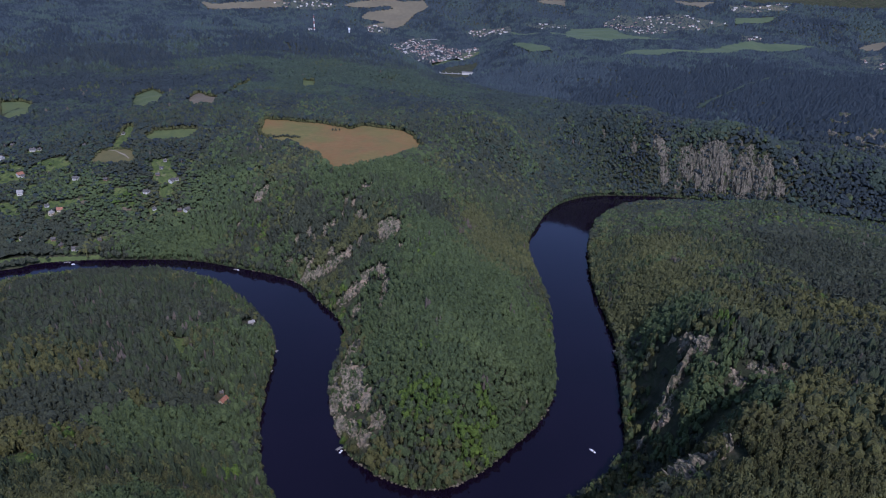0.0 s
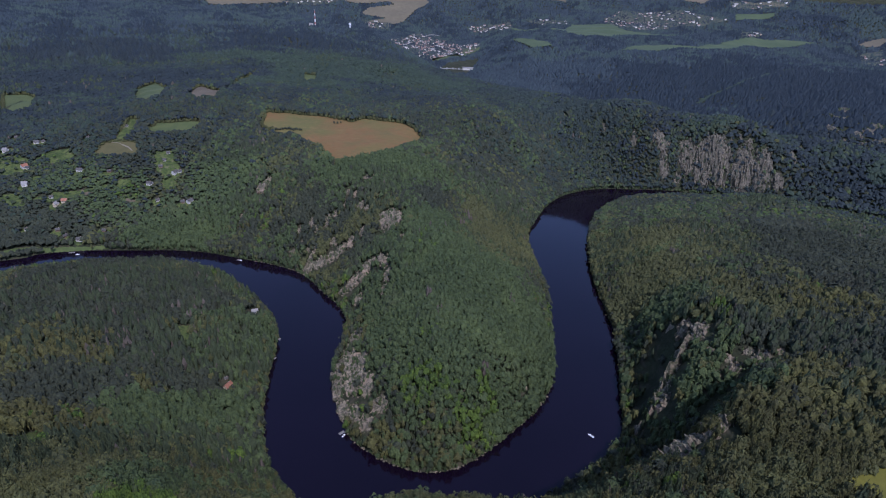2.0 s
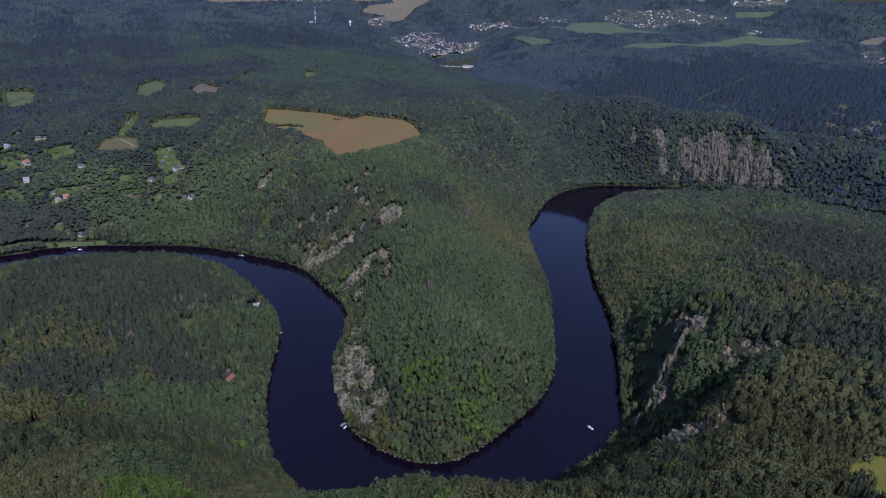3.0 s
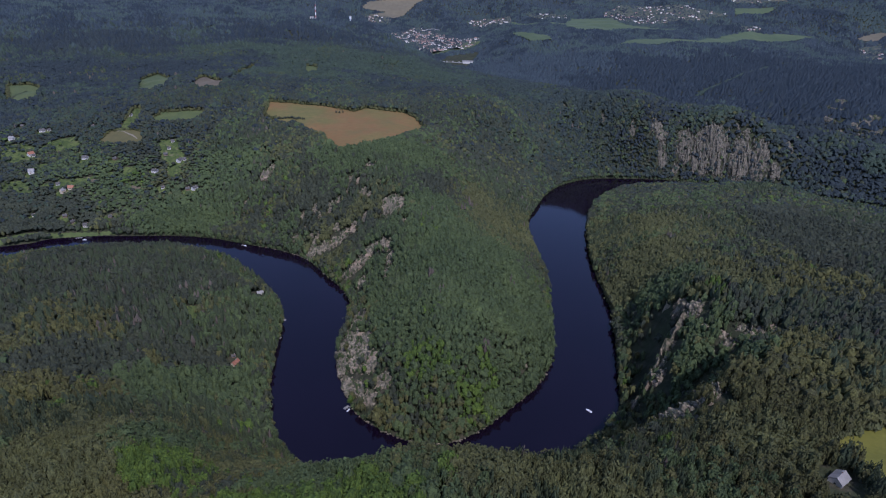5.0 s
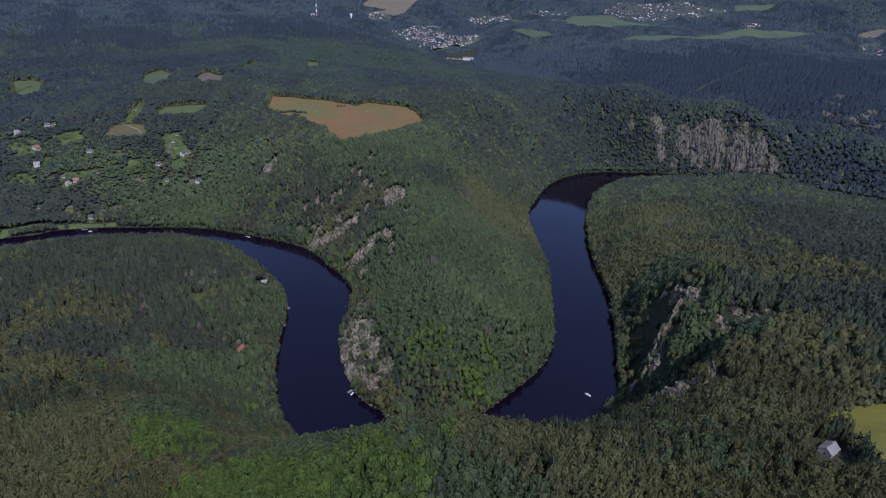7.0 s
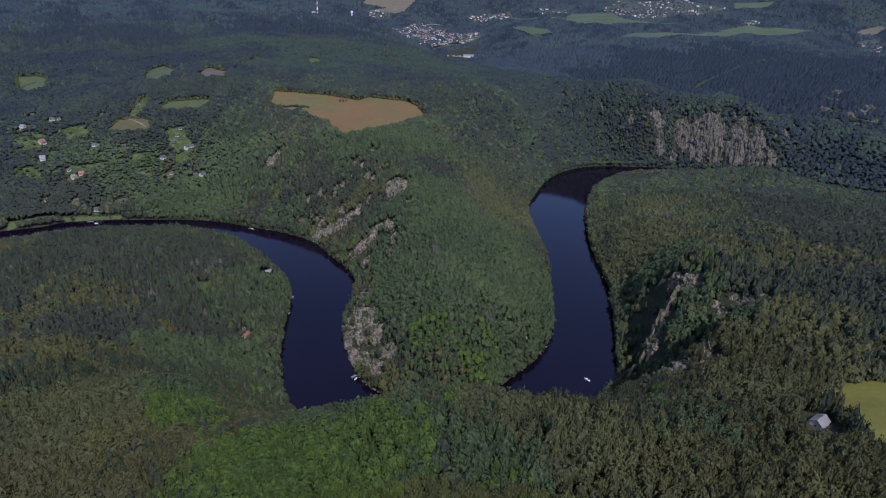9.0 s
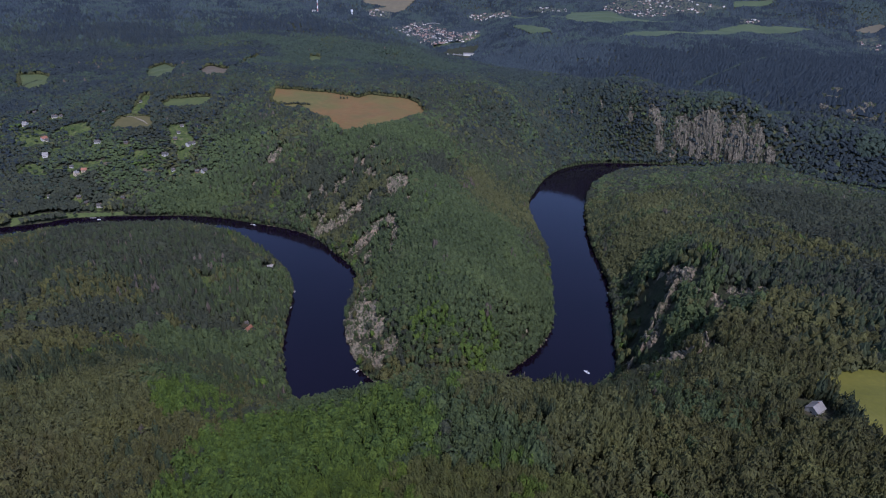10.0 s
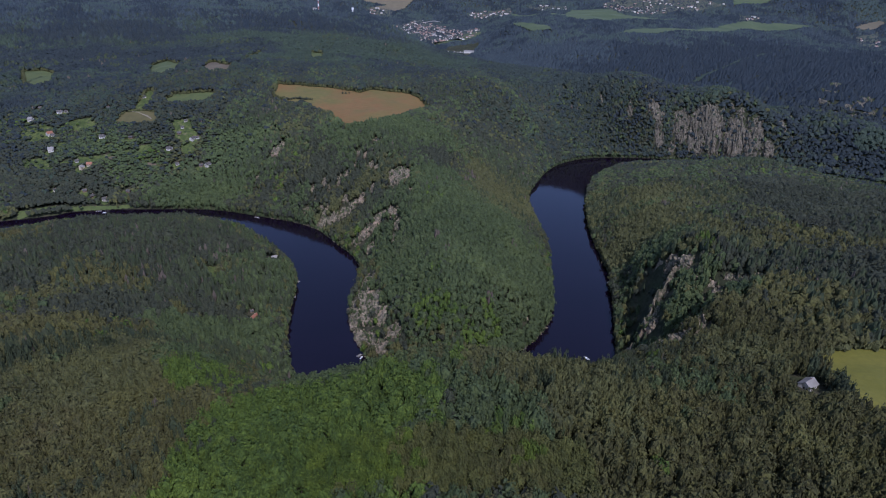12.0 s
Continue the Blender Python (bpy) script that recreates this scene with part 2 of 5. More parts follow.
# Crest lines, shoulders and valley floors: east, north, height of the bare ground.
SPUR = [
    (10, 425, 22), (20, 455, 45), (43, 512, 66), (20, 570, 76), (-21, 645, 84), (-45, 730, 88), (-88, 812, 92), (-140, 900, 108), (-205, 987, 122),
    (-55, 1121, 132), (-230, 1110, 133), (-385, 1197, 142), (59, 922, 48), (125, 1220, 132), (96, 497, 16), (95, 700, 45), (-60, 560, 45),
    (-100, 700, 40), (-300, 940, 78), (30, 1060, 105), (-430, 1020, 92),
]
WEST_WOODS = [
    (-491, 599, 52), (-340, 583, 44), (-320, 379, 74), (-315, 521, 40), (-246, 634, 14), (-233, 493, 10), (-193, 242, 138), (-223, 162, 142),
    (-126, 247, 108), (-600, 480, 70), (-480, 360, 88), (-380, 240, 118), (-420, 100, 140), (-430, 690, 34), (-560, 680, 28), (-240, 400, 34), (-190, 330, 55),
    (-900, 400, 90), (-800, 100, 130),
]
NEAR_RIDGE = [
    (-67, 130, 178), (19, 170, 196), (-27, 167, 192), (102, 180, 178), (181, 202, 160), (56, 110, 188), (243, 218, 158), (290, 250, 152),
    (340, 240, 153), (-80, 200, 155), (60, 205, 174), (-10, 210, 172), (0, 0, 180), (-200, 0, 150), (250, 50, 165), (0, -300, 180), (-500, -300, 150),
    (500, -300, 160), (-10, 260, 70), (150, 290, 120), (60, 265, 90), (-60, 265, 80),
]
EAST_WOODS = [
    (411, 809, 65), (356, 909, 48), (272, 501, 97), (330, 430, 124), (450, 480, 125), (430, 330, 145), (600, 620, 112), (560, 820, 84),
    (480, 1040, 48), (640, 1080, 50), (300, 660, 66), (340, 560, 100), (700, 900, 72), (900, 700, 100), (900, 300, 140), (285, 800, 40),
    (255, 590, 50), (236, 545, 18), (229, 512, 14), (240, 502, 20), (249, 535, 26), (266, 540, 86), (270, 508, 96), (252, 482, 76), (230, 460, 46), (212, 448, 20),
    (290, 436, 92), (262, 412, 78), (236, 392, 64), (212, 374, 46), (197, 364, 24), (225, 345, 128), (203, 333, 116), (186, 326, 102), (250, 368, 132), (282, 402, 134),
    (262, 456, 88), (240, 438, 60), (248, 318, 142), (235, 285, 148), (208, 305, 136), (185, 292, 132), (275, 335, 144), (300, 380, 140),
]
NORTH_RANGE = [
    (316, 1630, 122), (168, 1725, 117), (58, 1982, 97), (508, 1484, 122), (700, 1424, 117), (874, 1356, 102), (977, 1266, 87), (376, 1333, 112),
    (454, 1303, 124), (607, 1293, 126), (700, 1282, 114), (758, 1278, 94), (853, 1290, 74), (600, 1330, 130), (760, 1330, 104), (1050, 1190, 60), (-100, 1400, 142), (-87, 2270, 82), (-293, 2792, 107),
    (-382, 1598, 140), (0, 1650, 128), (200, 1450, 128), (480, 1270, 34), (630, 1252, 30), (760, 1232, 26),
]
WEST_UPLAND = [
    (-746, 939, 56), (-645, 1088, 108), (-680, 1334, 140), (-553, 1299, 160), (-850, 880, 42), (-1000, 1000, 70), (-620, 900, 44), (-969, 1258, 108), (-1221, 1632, 138), (-910, 1732, 138),
    (-1173, 2505, 148), (-2229, 3083, 155), (-1638, 3541, 155), (-653, 2870, 167), (-918, 2811, 167), (-446, 2951, 140), (-1500, 900, 90),
    (-1800, 1800, 150), (-420, 1950, 160), (-250, 1960, 148), (-480, 2380, 112), (-260, 2360, 92), (-820, 2260, 122), (-700, 1950, 156), (-1050, 1950, 150), (-1400, 2050, 152), (-1689, 4300, 160), (-2800, 2000, 170),
]
VALLEY_AND_FAR = [
    (1500, 1300, 0), (1150, 1420, 0), (880, 1620, 0), (640, 1850, 0), (400, 2150, 0), (180, 2550, -6), (-10, 2840, -8), (80, 2820, -8), (60, 3200, -4), (-180, 3600, 4),
    (-409, 3900, 15), (171, 3877, 10), (-100, 4100, 30), (-215, 3060, 6), (-330, 3500, 8), (-30, 3300, 0), (-120, 2960, 0), (820, 2965, 102), (330, 3279, 100), (1300, 2900, 108), (1948, 3545, 106), (2400, 3500, 115), (500, 3069, 108), (1132, 1653, 85),
    (1179, 3873, 150), (1400, 2200, 102), (1800, 1700, 130), (2600, 1700, 170), (1000, 2300, 70), (640, 2500, 62), (420, 2800, 52), (-700, 4300, 90), (300, 4200, 70), (600, 3800, 118),
]


def spline(points, steps=6):
    """A smooth line through the points."""
    p = np.array(points, float)
    p = np.vstack([2 * p[0] - p[1], p, 2 * p[-1] - p[-2]])
    out = []
    for a, b, c, d in zip(p[:-3], p[1:-2], p[2:-1], p[3:]):
        for s in np.arange(steps) / steps:
            out.append(0.5 * (2 * b + (c - a) * s + (2 * a - 5 * b + 4 * c - d) * s**2 + (3 * b - a - 3 * c + d) * s**3))
    return np.array(out + [p[-2]])


SHORE_A, SHORE_B = spline(BANK_OUTER), spline(BANK_INNER)
RIVER_RING = np.vstack([SHORE_A, SHORE_B[::-1]])


def inside(ring, x, y):
    """Which of the places lie in the closed ring."""
    ring = np.asarray(ring, float)
    hit = np.zeros(np.shape(x), bool)
    for (x0, y0), (x1, y1) in zip(ring, np.roll(ring, -1, 0)):
        if y0 != y1:
            hit ^= ((y0 > y) != (y1 > y)) & (x < (x1 - x0) * (y - y0) / (y1 - y0) + x0)
    return hit


def gap_to(line, x, y):
    """How far the places lie from a line."""
    line = np.asarray(line, float)
    best = np.full(np.shape(x), 1e9)
    for (x0, y0), (x1, y1) in zip(line[:-1], line[1:]):
        dx, dy = x1 - x0, y1 - y0
        s = np.clip(((x - x0) * dx + (y - y0) * dy) / (dx * dx + dy * dy + 1e-9), 0, 1)
        best = np.minimum(best, (x - x0 - s * dx) ** 2 + (y - y0 - s * dy) ** 2)
    return np.sqrt(best)


def smooth(v):
    v = np.clip(v, 0, 1)
    return v * v * (3 - 2 * v)


def rolling(x, y, size, seed):
    """Soft pseudo-random relief between -1 and 1."""
    rng = np.random.RandomState(seed)
    out = 0
    for n in range(6):
        a, k, ph = rng.uniform(0, 6.28), rng.uniform(0.6, 1.6) * 6.28 / size, rng.uniform(0, 6.28)
        b, kk, pp = rng.uniform(0, 6.28), rng.uniform(0.3, 0.8) * 6.28 / size, rng.uniform(0, 6.28)
        out = out + np.sin(k * (x * np.cos(a) + y * np.sin(a)) + ph + 1.2 * np.sin(kk * (x * np.cos(b) + y * np.sin(b)) + pp))
    return out / 4.0


def land_controls():
    shore = np.vstack([SHORE_A[4:-4:5], SHORE_B[4:-4:5]])
    rows = [(x, y, 0.0) for x, y in shore]
    for part_of_land in (SPUR, WEST_WOODS, NEAR_RIDGE, EAST_WOODS, NORTH_RANGE, WEST_UPLAND, VALLEY_AND_FAR):
        rows += part_of_land
    for n in range(24):
        a = radians(-75 + n * 150 / 23)
        rows.append((4860 * math.sin(a), 4860 * math.cos(a), 330 + (70 * math.sin(a) if a > 0 else 40 * math.sin(a))))
    for n in range(8):
        a = radians(100 + n * 160 / 7)
        rows.append((3000 * math.sin(a), 3000 * math.cos(a), 190))
    return np.array(rows, float)


CONTROLS = land_controls()


def bend(r2):
    return 0.5 * r2 * np.log(r2 + 1e-9)


def land_weights():
    p = CONTROLS[:, :2] / 1000
    n = len(p)
    k = bend(((p[:, None] - p[None]) ** 2).sum(-1)) + 2e-5 * np.eye(n)
    q = np.c_[np.ones(n), p]
    a = np.block([[k, q], [q.T, np.zeros((3, 3))]])
    return np.linalg.solve(a, np.r_[CONTROLS[:, 2], 0, 0, 0])


WEIGHTS = land_weights()


def shore_gap(x, y):
    """Distance to the river's edge, below zero in the river; 130 m and more count alike."""
    x, y = np.asarray(x, float), np.asarray(y, float)
    d, wet = np.full(x.shape, 200.0), np.zeros(x.shape, bool)
    if not x.size:
        return d
    near = (x > -1650) & (x < 1650) & (y > 150) & (y < 1400)
    if not near.any():
        return d
    u, v = x[near], y[near]
    best = np.full(u.shape, 200.0)
    for line in (SHORE_A, SHORE_B):
        a, b = np.minimum(line[:-1], line[1:]), np.maximum(line[:-1], line[1:])
        close = (b[:, 0] > u.min() - 130) & (a[:, 0] < u.max() + 130) & (b[:, 1] > v.min() - 130) & (a[:, 1] < v.max() + 130)
        for k in np.nonzero(close)[0]:
            best = np.minimum(best, gap_to(line[k : k + 2], u, v))
    d[near] = best
    wet[near] = inside(RIVER_RING, u, v) if (best < 130).any() else False
    return np.where(wet, -d, d)


def ground(x, y):
    """Height of the bare ground."""
    x, y = np.atleast_1d(np.asarray(x, float)), np.atleast_1d(np.asarray(y, float))
    flat_x, flat_y = x.ravel(), y.ravel()
    out = np.empty(len(flat_x))
    for s in range(0, len(flat_x), 20000):
        u, v = flat_x[s : s + 20000], flat_y[s : s + 20000]
        r2 = ((u[:, None] - CONTROLS[:, 0]) ** 2 + (v[:, None] - CONTROLS[:, 1]) ** 2) / 1e6
        z = bend(r2) @ WEIGHTS[:-3] + WEIGHTS[-3] + WEIGHTS[-2] * u / 1000 + WEIGHTS[-1] * v / 1000
        far = smooth((np.hypot(u, v) - 900) / 1500)
        z = z + (2 + 5 * far) * rolling(u, v, 260, 5) + far * 4 * rolling(u, v, 900, 9) + 1.5 * rolling(u, v, 70, 7)
        wild = smooth((v - 1500) / 500) * smooth((-u - 250) / 500) * smooth((4300 - v) / 600)
        z = z + 20 * wild * rolling(u, v, 520, 14) + 10 * smooth((v - 2300) / 400) * smooth((u - 500) / 400) * rolling(u, v, 500, 15)
        d = shore_gap(u, v)
        near = smooth(d / 30)
        rise = np.clip(d, 0, 40) * 0.55
        z = np.where(d < 0, np.maximum(d * 0.5, -6.0), np.maximum(z * near + rise * (1 - near), np.minimum(d * 0.45, 7)))
        away = (d > 60) & (z < -6)
        out[s : s + 20000] = np.where(away, -6, z)
    return out.reshape(x.shape)
# ---------------------------------------------------------------- helpers for meshes
def mesh_of(name, verts, faces, material, smooth_faces=False):
    """One mesh from arrays; faces all have the same number of corners."""
    verts, faces = np.asarray(verts, np.float32), np.asarray(faces, np.int32)
    me = bpy.data.meshes.new(name)
    n, k = faces.shape
    me.vertices.add(len(verts))
    me.vertices.foreach_set("co", verts.ravel())
    me.loops.add(n * k)
    me.loops.foreach_set("vertex_index", faces.ravel())
    me.polygons.add(n)
    me.polygons.foreach_set("loop_start", np.arange(0, n * k, k, dtype=np.int32))
    me.polygons.foreach_set("use_smooth", np.full(n, smooth_faces))
    me.update(calc_edges=True)
    me.materials.append(material)
    return me


def part(name, bm, material, parent, label=""):
    """A bmesh as one mesh object under a thing or a part."""
    me = bpy.data.meshes.new(name)
    bm.to_mesh(me)
    bm.free()
    me.materials.append(material)
    ob = new(name, me)
    ob.parent = parent
    return tagged(ob, label)


def grid_faces(rows, columns):
    a = np.arange(rows * columns).reshape(rows, columns)
    return np.stack([a[:-1, :-1], a[:-1, 1:], a[1:, 1:], a[1:, :-1]], -1).reshape(-1, 4)


# ---------------------------------------------------------------- ground and water
def stretched(low, high, start, stop, step, growth):
    """Even steps between low and high, growing ones outside."""
    mid = list(np.arange(low, high + 1, step))
    up, s = [high], step
    while up[-1] < stop:
        s *= growth
        up.append(up[-1] + s)
    down, s = [low], step
    while down[-1] > start:
        s *= growth
        down.append(down[-1] - s)
    return np.array(down[:0:-1] + mid + up[1:])


GX, GY = stretched(-700, 720, -4860, 4860, 9, 1.05), stretched(60, 1340, -3200, 4860, 9, 1.03)
X, Y = np.meshgrid(GX, GY)
Z = ground(X, Y)
faces = grid_faces(len(GY), len(GX))
land = new("ground", mesh_of("ground", np.stack([X, Y, Z], -1).reshape(-1, 3), faces, SOIL, True))
tagged(land, "hilly river valley of dark forest floor under the woods", "ground", kind="structure")

wx, wy = np.meshgrid(np.linspace(-1500, 1500, 31), np.linspace(280, 1300, 11))
river = new("water", mesh_of("water", np.stack([wx, wy, 0 * wx], -1).reshape(-1, 3), grid_faces(11, 31), WATER, True))
tagged(river, "dark blue calm river winding round a wooded spur", "river", kind="structure")
# ---------------------------------------------------------------- woods
RNG = np.random.RandomState(11)
EDGES = []  # rings of meadows with bushes along them
CLEAR = []  # rings without trees, or with a few
ROCKY = []  # (east, north, half sizes, turn, share of trees left, open ground before it)
STANDS = (
    ("bright", -70, 110, 72), ("bright", -45, 150, 40), ("bright", -110, 135, 45), ("green", -60, 190, 30), ("green", 0, 150, 60), ("olive", 40, 185, 35), ("olive", -10, 190, 35), ("bright", 10, 178, 12), ("bright", 30, 120, 18), ("olive", -20, 128, 12),
    ("umber", -215, 120, 72), ("umber", -185, 160, 36), ("olive", -230, 190, 50), ("green", -190, 250, 34), ("bright", -165, 215, 30), ("olive", -240, 280, 50), ("olive", -135, 250, 30),
    ("umber", 120, 120, 60), ("olive", 90, 160, 45), ("green", 160, 190, 40), ("umber", 220, 150, 90), ("umber", 270, 300, 80), ("olive", 215, 250, 40), ("green", 130, 150, 16), ("bright", 95, 118, 14),
    ("bright", 30, 458, 40), ("bright", 60, 480, 22), ("green", 60, 490, 60), ("green", 20, 560, 110), ("bright", -4, 526, 20), ("bright", -24, 729, 22), ("bright", -22, 690, 16), ("bright", -25, 618, 14), ("bright", -19, 469, 20),
    ("green", 0, 700, 110), ("green", 100, 600, 60), ("olive", 51, 490, 9), ("olive", 60, 780, 60), ("olive", 120, 900, 90), ("green", -130, 950, 100), ("olive", -160, 800, 60), ("dark", -180, 860, 60), ("dark", -130, 770, 28),
    ("dark", -430, 560, 130), ("dark", -260, 470, 30), ("dark", -330, 620, 50), ("umber", -364, 477, 34), ("umber", -416, 480, 40), ("dark", -310, 500, 40), ("green", -262, 560, 60), ("olive", -285, 563, 24), ("green", -225, 450, 30), ("green", -270, 400, 40), ("umber", -330, 330, 50), ("bright", -284, 298, 20), ("bright", -310, 350, 18),
    ("dark", -340, 400, 50), ("olive", -500, 500, 50), ("umber", -560, 600, 60), ("dark", -590, 480, 130), ("dark", -470, 690, 100), ("olive", -400, 710, 40), ("dark", -380, 640, 50), ("green", -166, 390, 24), ("bright", -180, 380, 10), ("olive", -350, 240, 60),
    ("dark", 440, 430, 120), ("umber", 450, 553, 60), ("dark", 511, 616, 50), ("olive", 300, 700, 70), ("green", 306, 600, 50), ("bright", 300, 520, 14), ("olive", 350, 560, 60), ("green", 262, 450, 45), ("olive", 290, 860, 60), ("olive", 400, 800, 80), ("dark", 560, 760, 120), ("umber", 345, 400, 50), ("green", 260, 370, 20),
    ("dark", -700, 1200, 200), ("green", -420, 900, 60), ("bright", -745, 1010, 40), ("green", -640, 960, 95), ("dark", -800, 880, 60), ("dark", -600, 1000, 40), ("bright", -570, 950, 30), ("bright", -880, 1040, 50), ("dark", -680, 840, 70), ("green", -450, 860, 60), ("bright", -470, 850, 30), ("green", -400, 980, 60),
)


def ico(subdivisions):
    bm = bmesh.new()
    bmesh.ops.create_icosphere(bm, subdivisions=subdivisions, radius=1.0)
    v = np.array([x.co[:] for x in bm.verts])
    f = np.array([[y.index for y in x.verts] for x in bm.faces])
    bm.free()
    return v, f


def roughened(v, rng, amount):
    return v * (1 + amount * rng.uniform(-1, 1, (len(v), 1)))


def clump_crown(rng, clumps, subdivisions, spread=0.55, size=0.5):
    """A broad crown of overlapping clumps: about 2 wide and 2 high, round the origin."""
    v, f = ico(subdivisions)
    verts, tris = [], []
    for n in range(clumps):
        a, h = n * 2.4 + rng.uniform(-0.4, 0.4), rng.uniform(-0.75, 0.7)
        r = spread * math.sqrt(max(0.05, 1 - h * h * 0.8)) * rng.uniform(0.7, 1.15) if n else 0.0
        h = h if n else 0.55
        s = size * rng.uniform(0.75, 1.2)
        p = roughened(v, rng, 0.28) * s * np.array([1, 1, 0.8]) + (r * math.cos(a), r * math.sin(a), h * 0.62)
        tris.append(f + len(v) * n)
        verts.append(p)
    return np.vstack(verts), np.vstack(tris)


def dome(rng, corners, amount=0.25, peak=0.0):
    """An uneven closed crown, 2 wide and 2 high. peak: how far it narrows to its top."""
    a = (np.arange(corners) + rng.uniform(-0.3, 0.3, corners)) * 6.2832 / corners
    b = (np.arange(corners) + 0.5 + rng.uniform(-0.3, 0.3, corners)) * 6.2832 / corners
    lobes = 0.16 * np.where(np.arange(corners) % 2, 1, -1)
    high, low = 0.70 * (1 - 0.45 * peak) * (1 + amount * rng.uniform(-1, 1, corners) - lobes), 1 + amount * rng.uniform(-1, 0.7, corners) + lobes
    top = np.c_[high * np.cos(a), high * np.sin(a), 0.50 + 1.2 * amount * rng.uniform(-1, 1, corners)]
    rim = np.c_[low * np.cos(b), low * np.sin(b), -0.18 + 1.2 * amount * rng.uniform(-1, 1, corners)]
    v = np.vstack([[(rng.uniform(-0.2, 0.2), rng.uniform(-0.2, 0.2), 1.0)], top, rim, [(0, 0, -1.0)]])
    f = []
    for k in range(corners):
        n = (k + 1) % corners
        f += [(0, 1 + k, 1 + n), (1 + k, 1 + corners + k, 1 + n), (1 + n, 1 + corners + k, 1 + corners + n), (1 + corners + n, 1 + corners + k, 1 + 2 * corners)]
    return v, np.array(f)


def tuft_crown(rng, tufts, size, core=0.78, taper=0.0, corners=6):
    """A crown, 2 wide and 2 high: an uneven core under ragged tufts of leaves. taper: how far it narrows to its top."""
    v, f = dome(rng, corners, 0.25)
    verts, tris = [v * core], [f]
    base = len(v)
    for n in range(tufts):
        h = 1 - 1.5 * (n + 0.5) / tufts
        a = n * 2.4 + rng.uniform(-0.5, 0.5)
        r = math.sqrt(max(0.0, 1 - h * h))
        out = np.array([r * math.cos(a), r * math.sin(a), h])
        mid = out * rng.uniform(0.72, 1.08)
        lean = out + rng.normal(0, 0.4, 3) + (0, 0, 0.45)
        lean = lean / np.linalg.norm(lean)
        side = np.cross(lean, rng.normal(0, 1, 3))
        side = side / np.linalg.norm(side)
        up = np.cross(lean, side)
        s = size * rng.uniform(0.6, 1.35)
        rim = [mid + s * (side * math.cos(k) + up * math.sin(k)) * rng.uniform(0.7, 1.25) for k in (0.3, 2.4, 4.5)]
        verts.append(np.array(rim + [mid + lean * s * 0.7]))
        tris.append(np.array([(0, 1, 3), (1, 2, 3), (2, 0, 3)]) + base)
        base += 4
    v = np.vstack(verts)
    v[:, :2] *= (1 - taper * np.clip((v[:, 2:3] + 1) / 2, 0, 1))
    return v, np.vstack(tris)


def sown(step, low, high, reach, jitter=0.38):
    """Places of trees in plan, spaced by step, between two distances from the lookout."""
    x, y = np.meshgrid(np.arange(-reach, reach, step), np.arange(-300, high, step * 0.866))
    x = x + np.where(np.arange(len(x))[:, None] % 2, step / 2, 0)
    x, y = x.ravel(), y.ravel()
    r = np.hypot(x, y + 50)
    keep = (r >= low) & (r < high) & (np.abs(x) < 0.80 * (y + 140) + 60) & (np.abs(x) < reach)
    x, y = x[keep], y[keep]
    x, y = x + RNG.uniform(-jitter, jitter, len(x)) * step, y + RNG.uniform(-jitter, jitter, len(x)) * step
    keep = np.ones(len(x), bool)
    if low < 1500:
        keep &= shore_gap(x, y) > -0.6
    for ring, share in CLEAR:
        ring = np.asarray(ring)
        box = (x > ring[:, 0].min()) & (x < ring[:, 0].max()) & (y > ring[:, 1].min()) & (y < ring[:, 1].max())
        if box.any():
            keep[box] &= ~inside(ring, x[box], y[box]) | (RNG.uniform(0, 1, box.sum()) < share)
    for cx, cy, rx, ry, turn, share, front in ROCKY:
        u, v = (x - cx) * math.cos(turn) + (y - cy) * math.sin(turn), (y - cy) * math.cos(turn) - (x - cx) * math.sin(turn)
        d = np.hypot(u / rx, v / ry)
        for back in (front / 2, front):
            d = np.minimum(d, np.hypot((u + back * math.sin(turn)) / rx, (v + back * math.cos(turn)) / ry))
        keep &= (d > RNG.uniform(0.7, 1.1, len(x))) | (RNG.uniform(0, 1, len(x)) < share)
    return x[keep], y[keep]


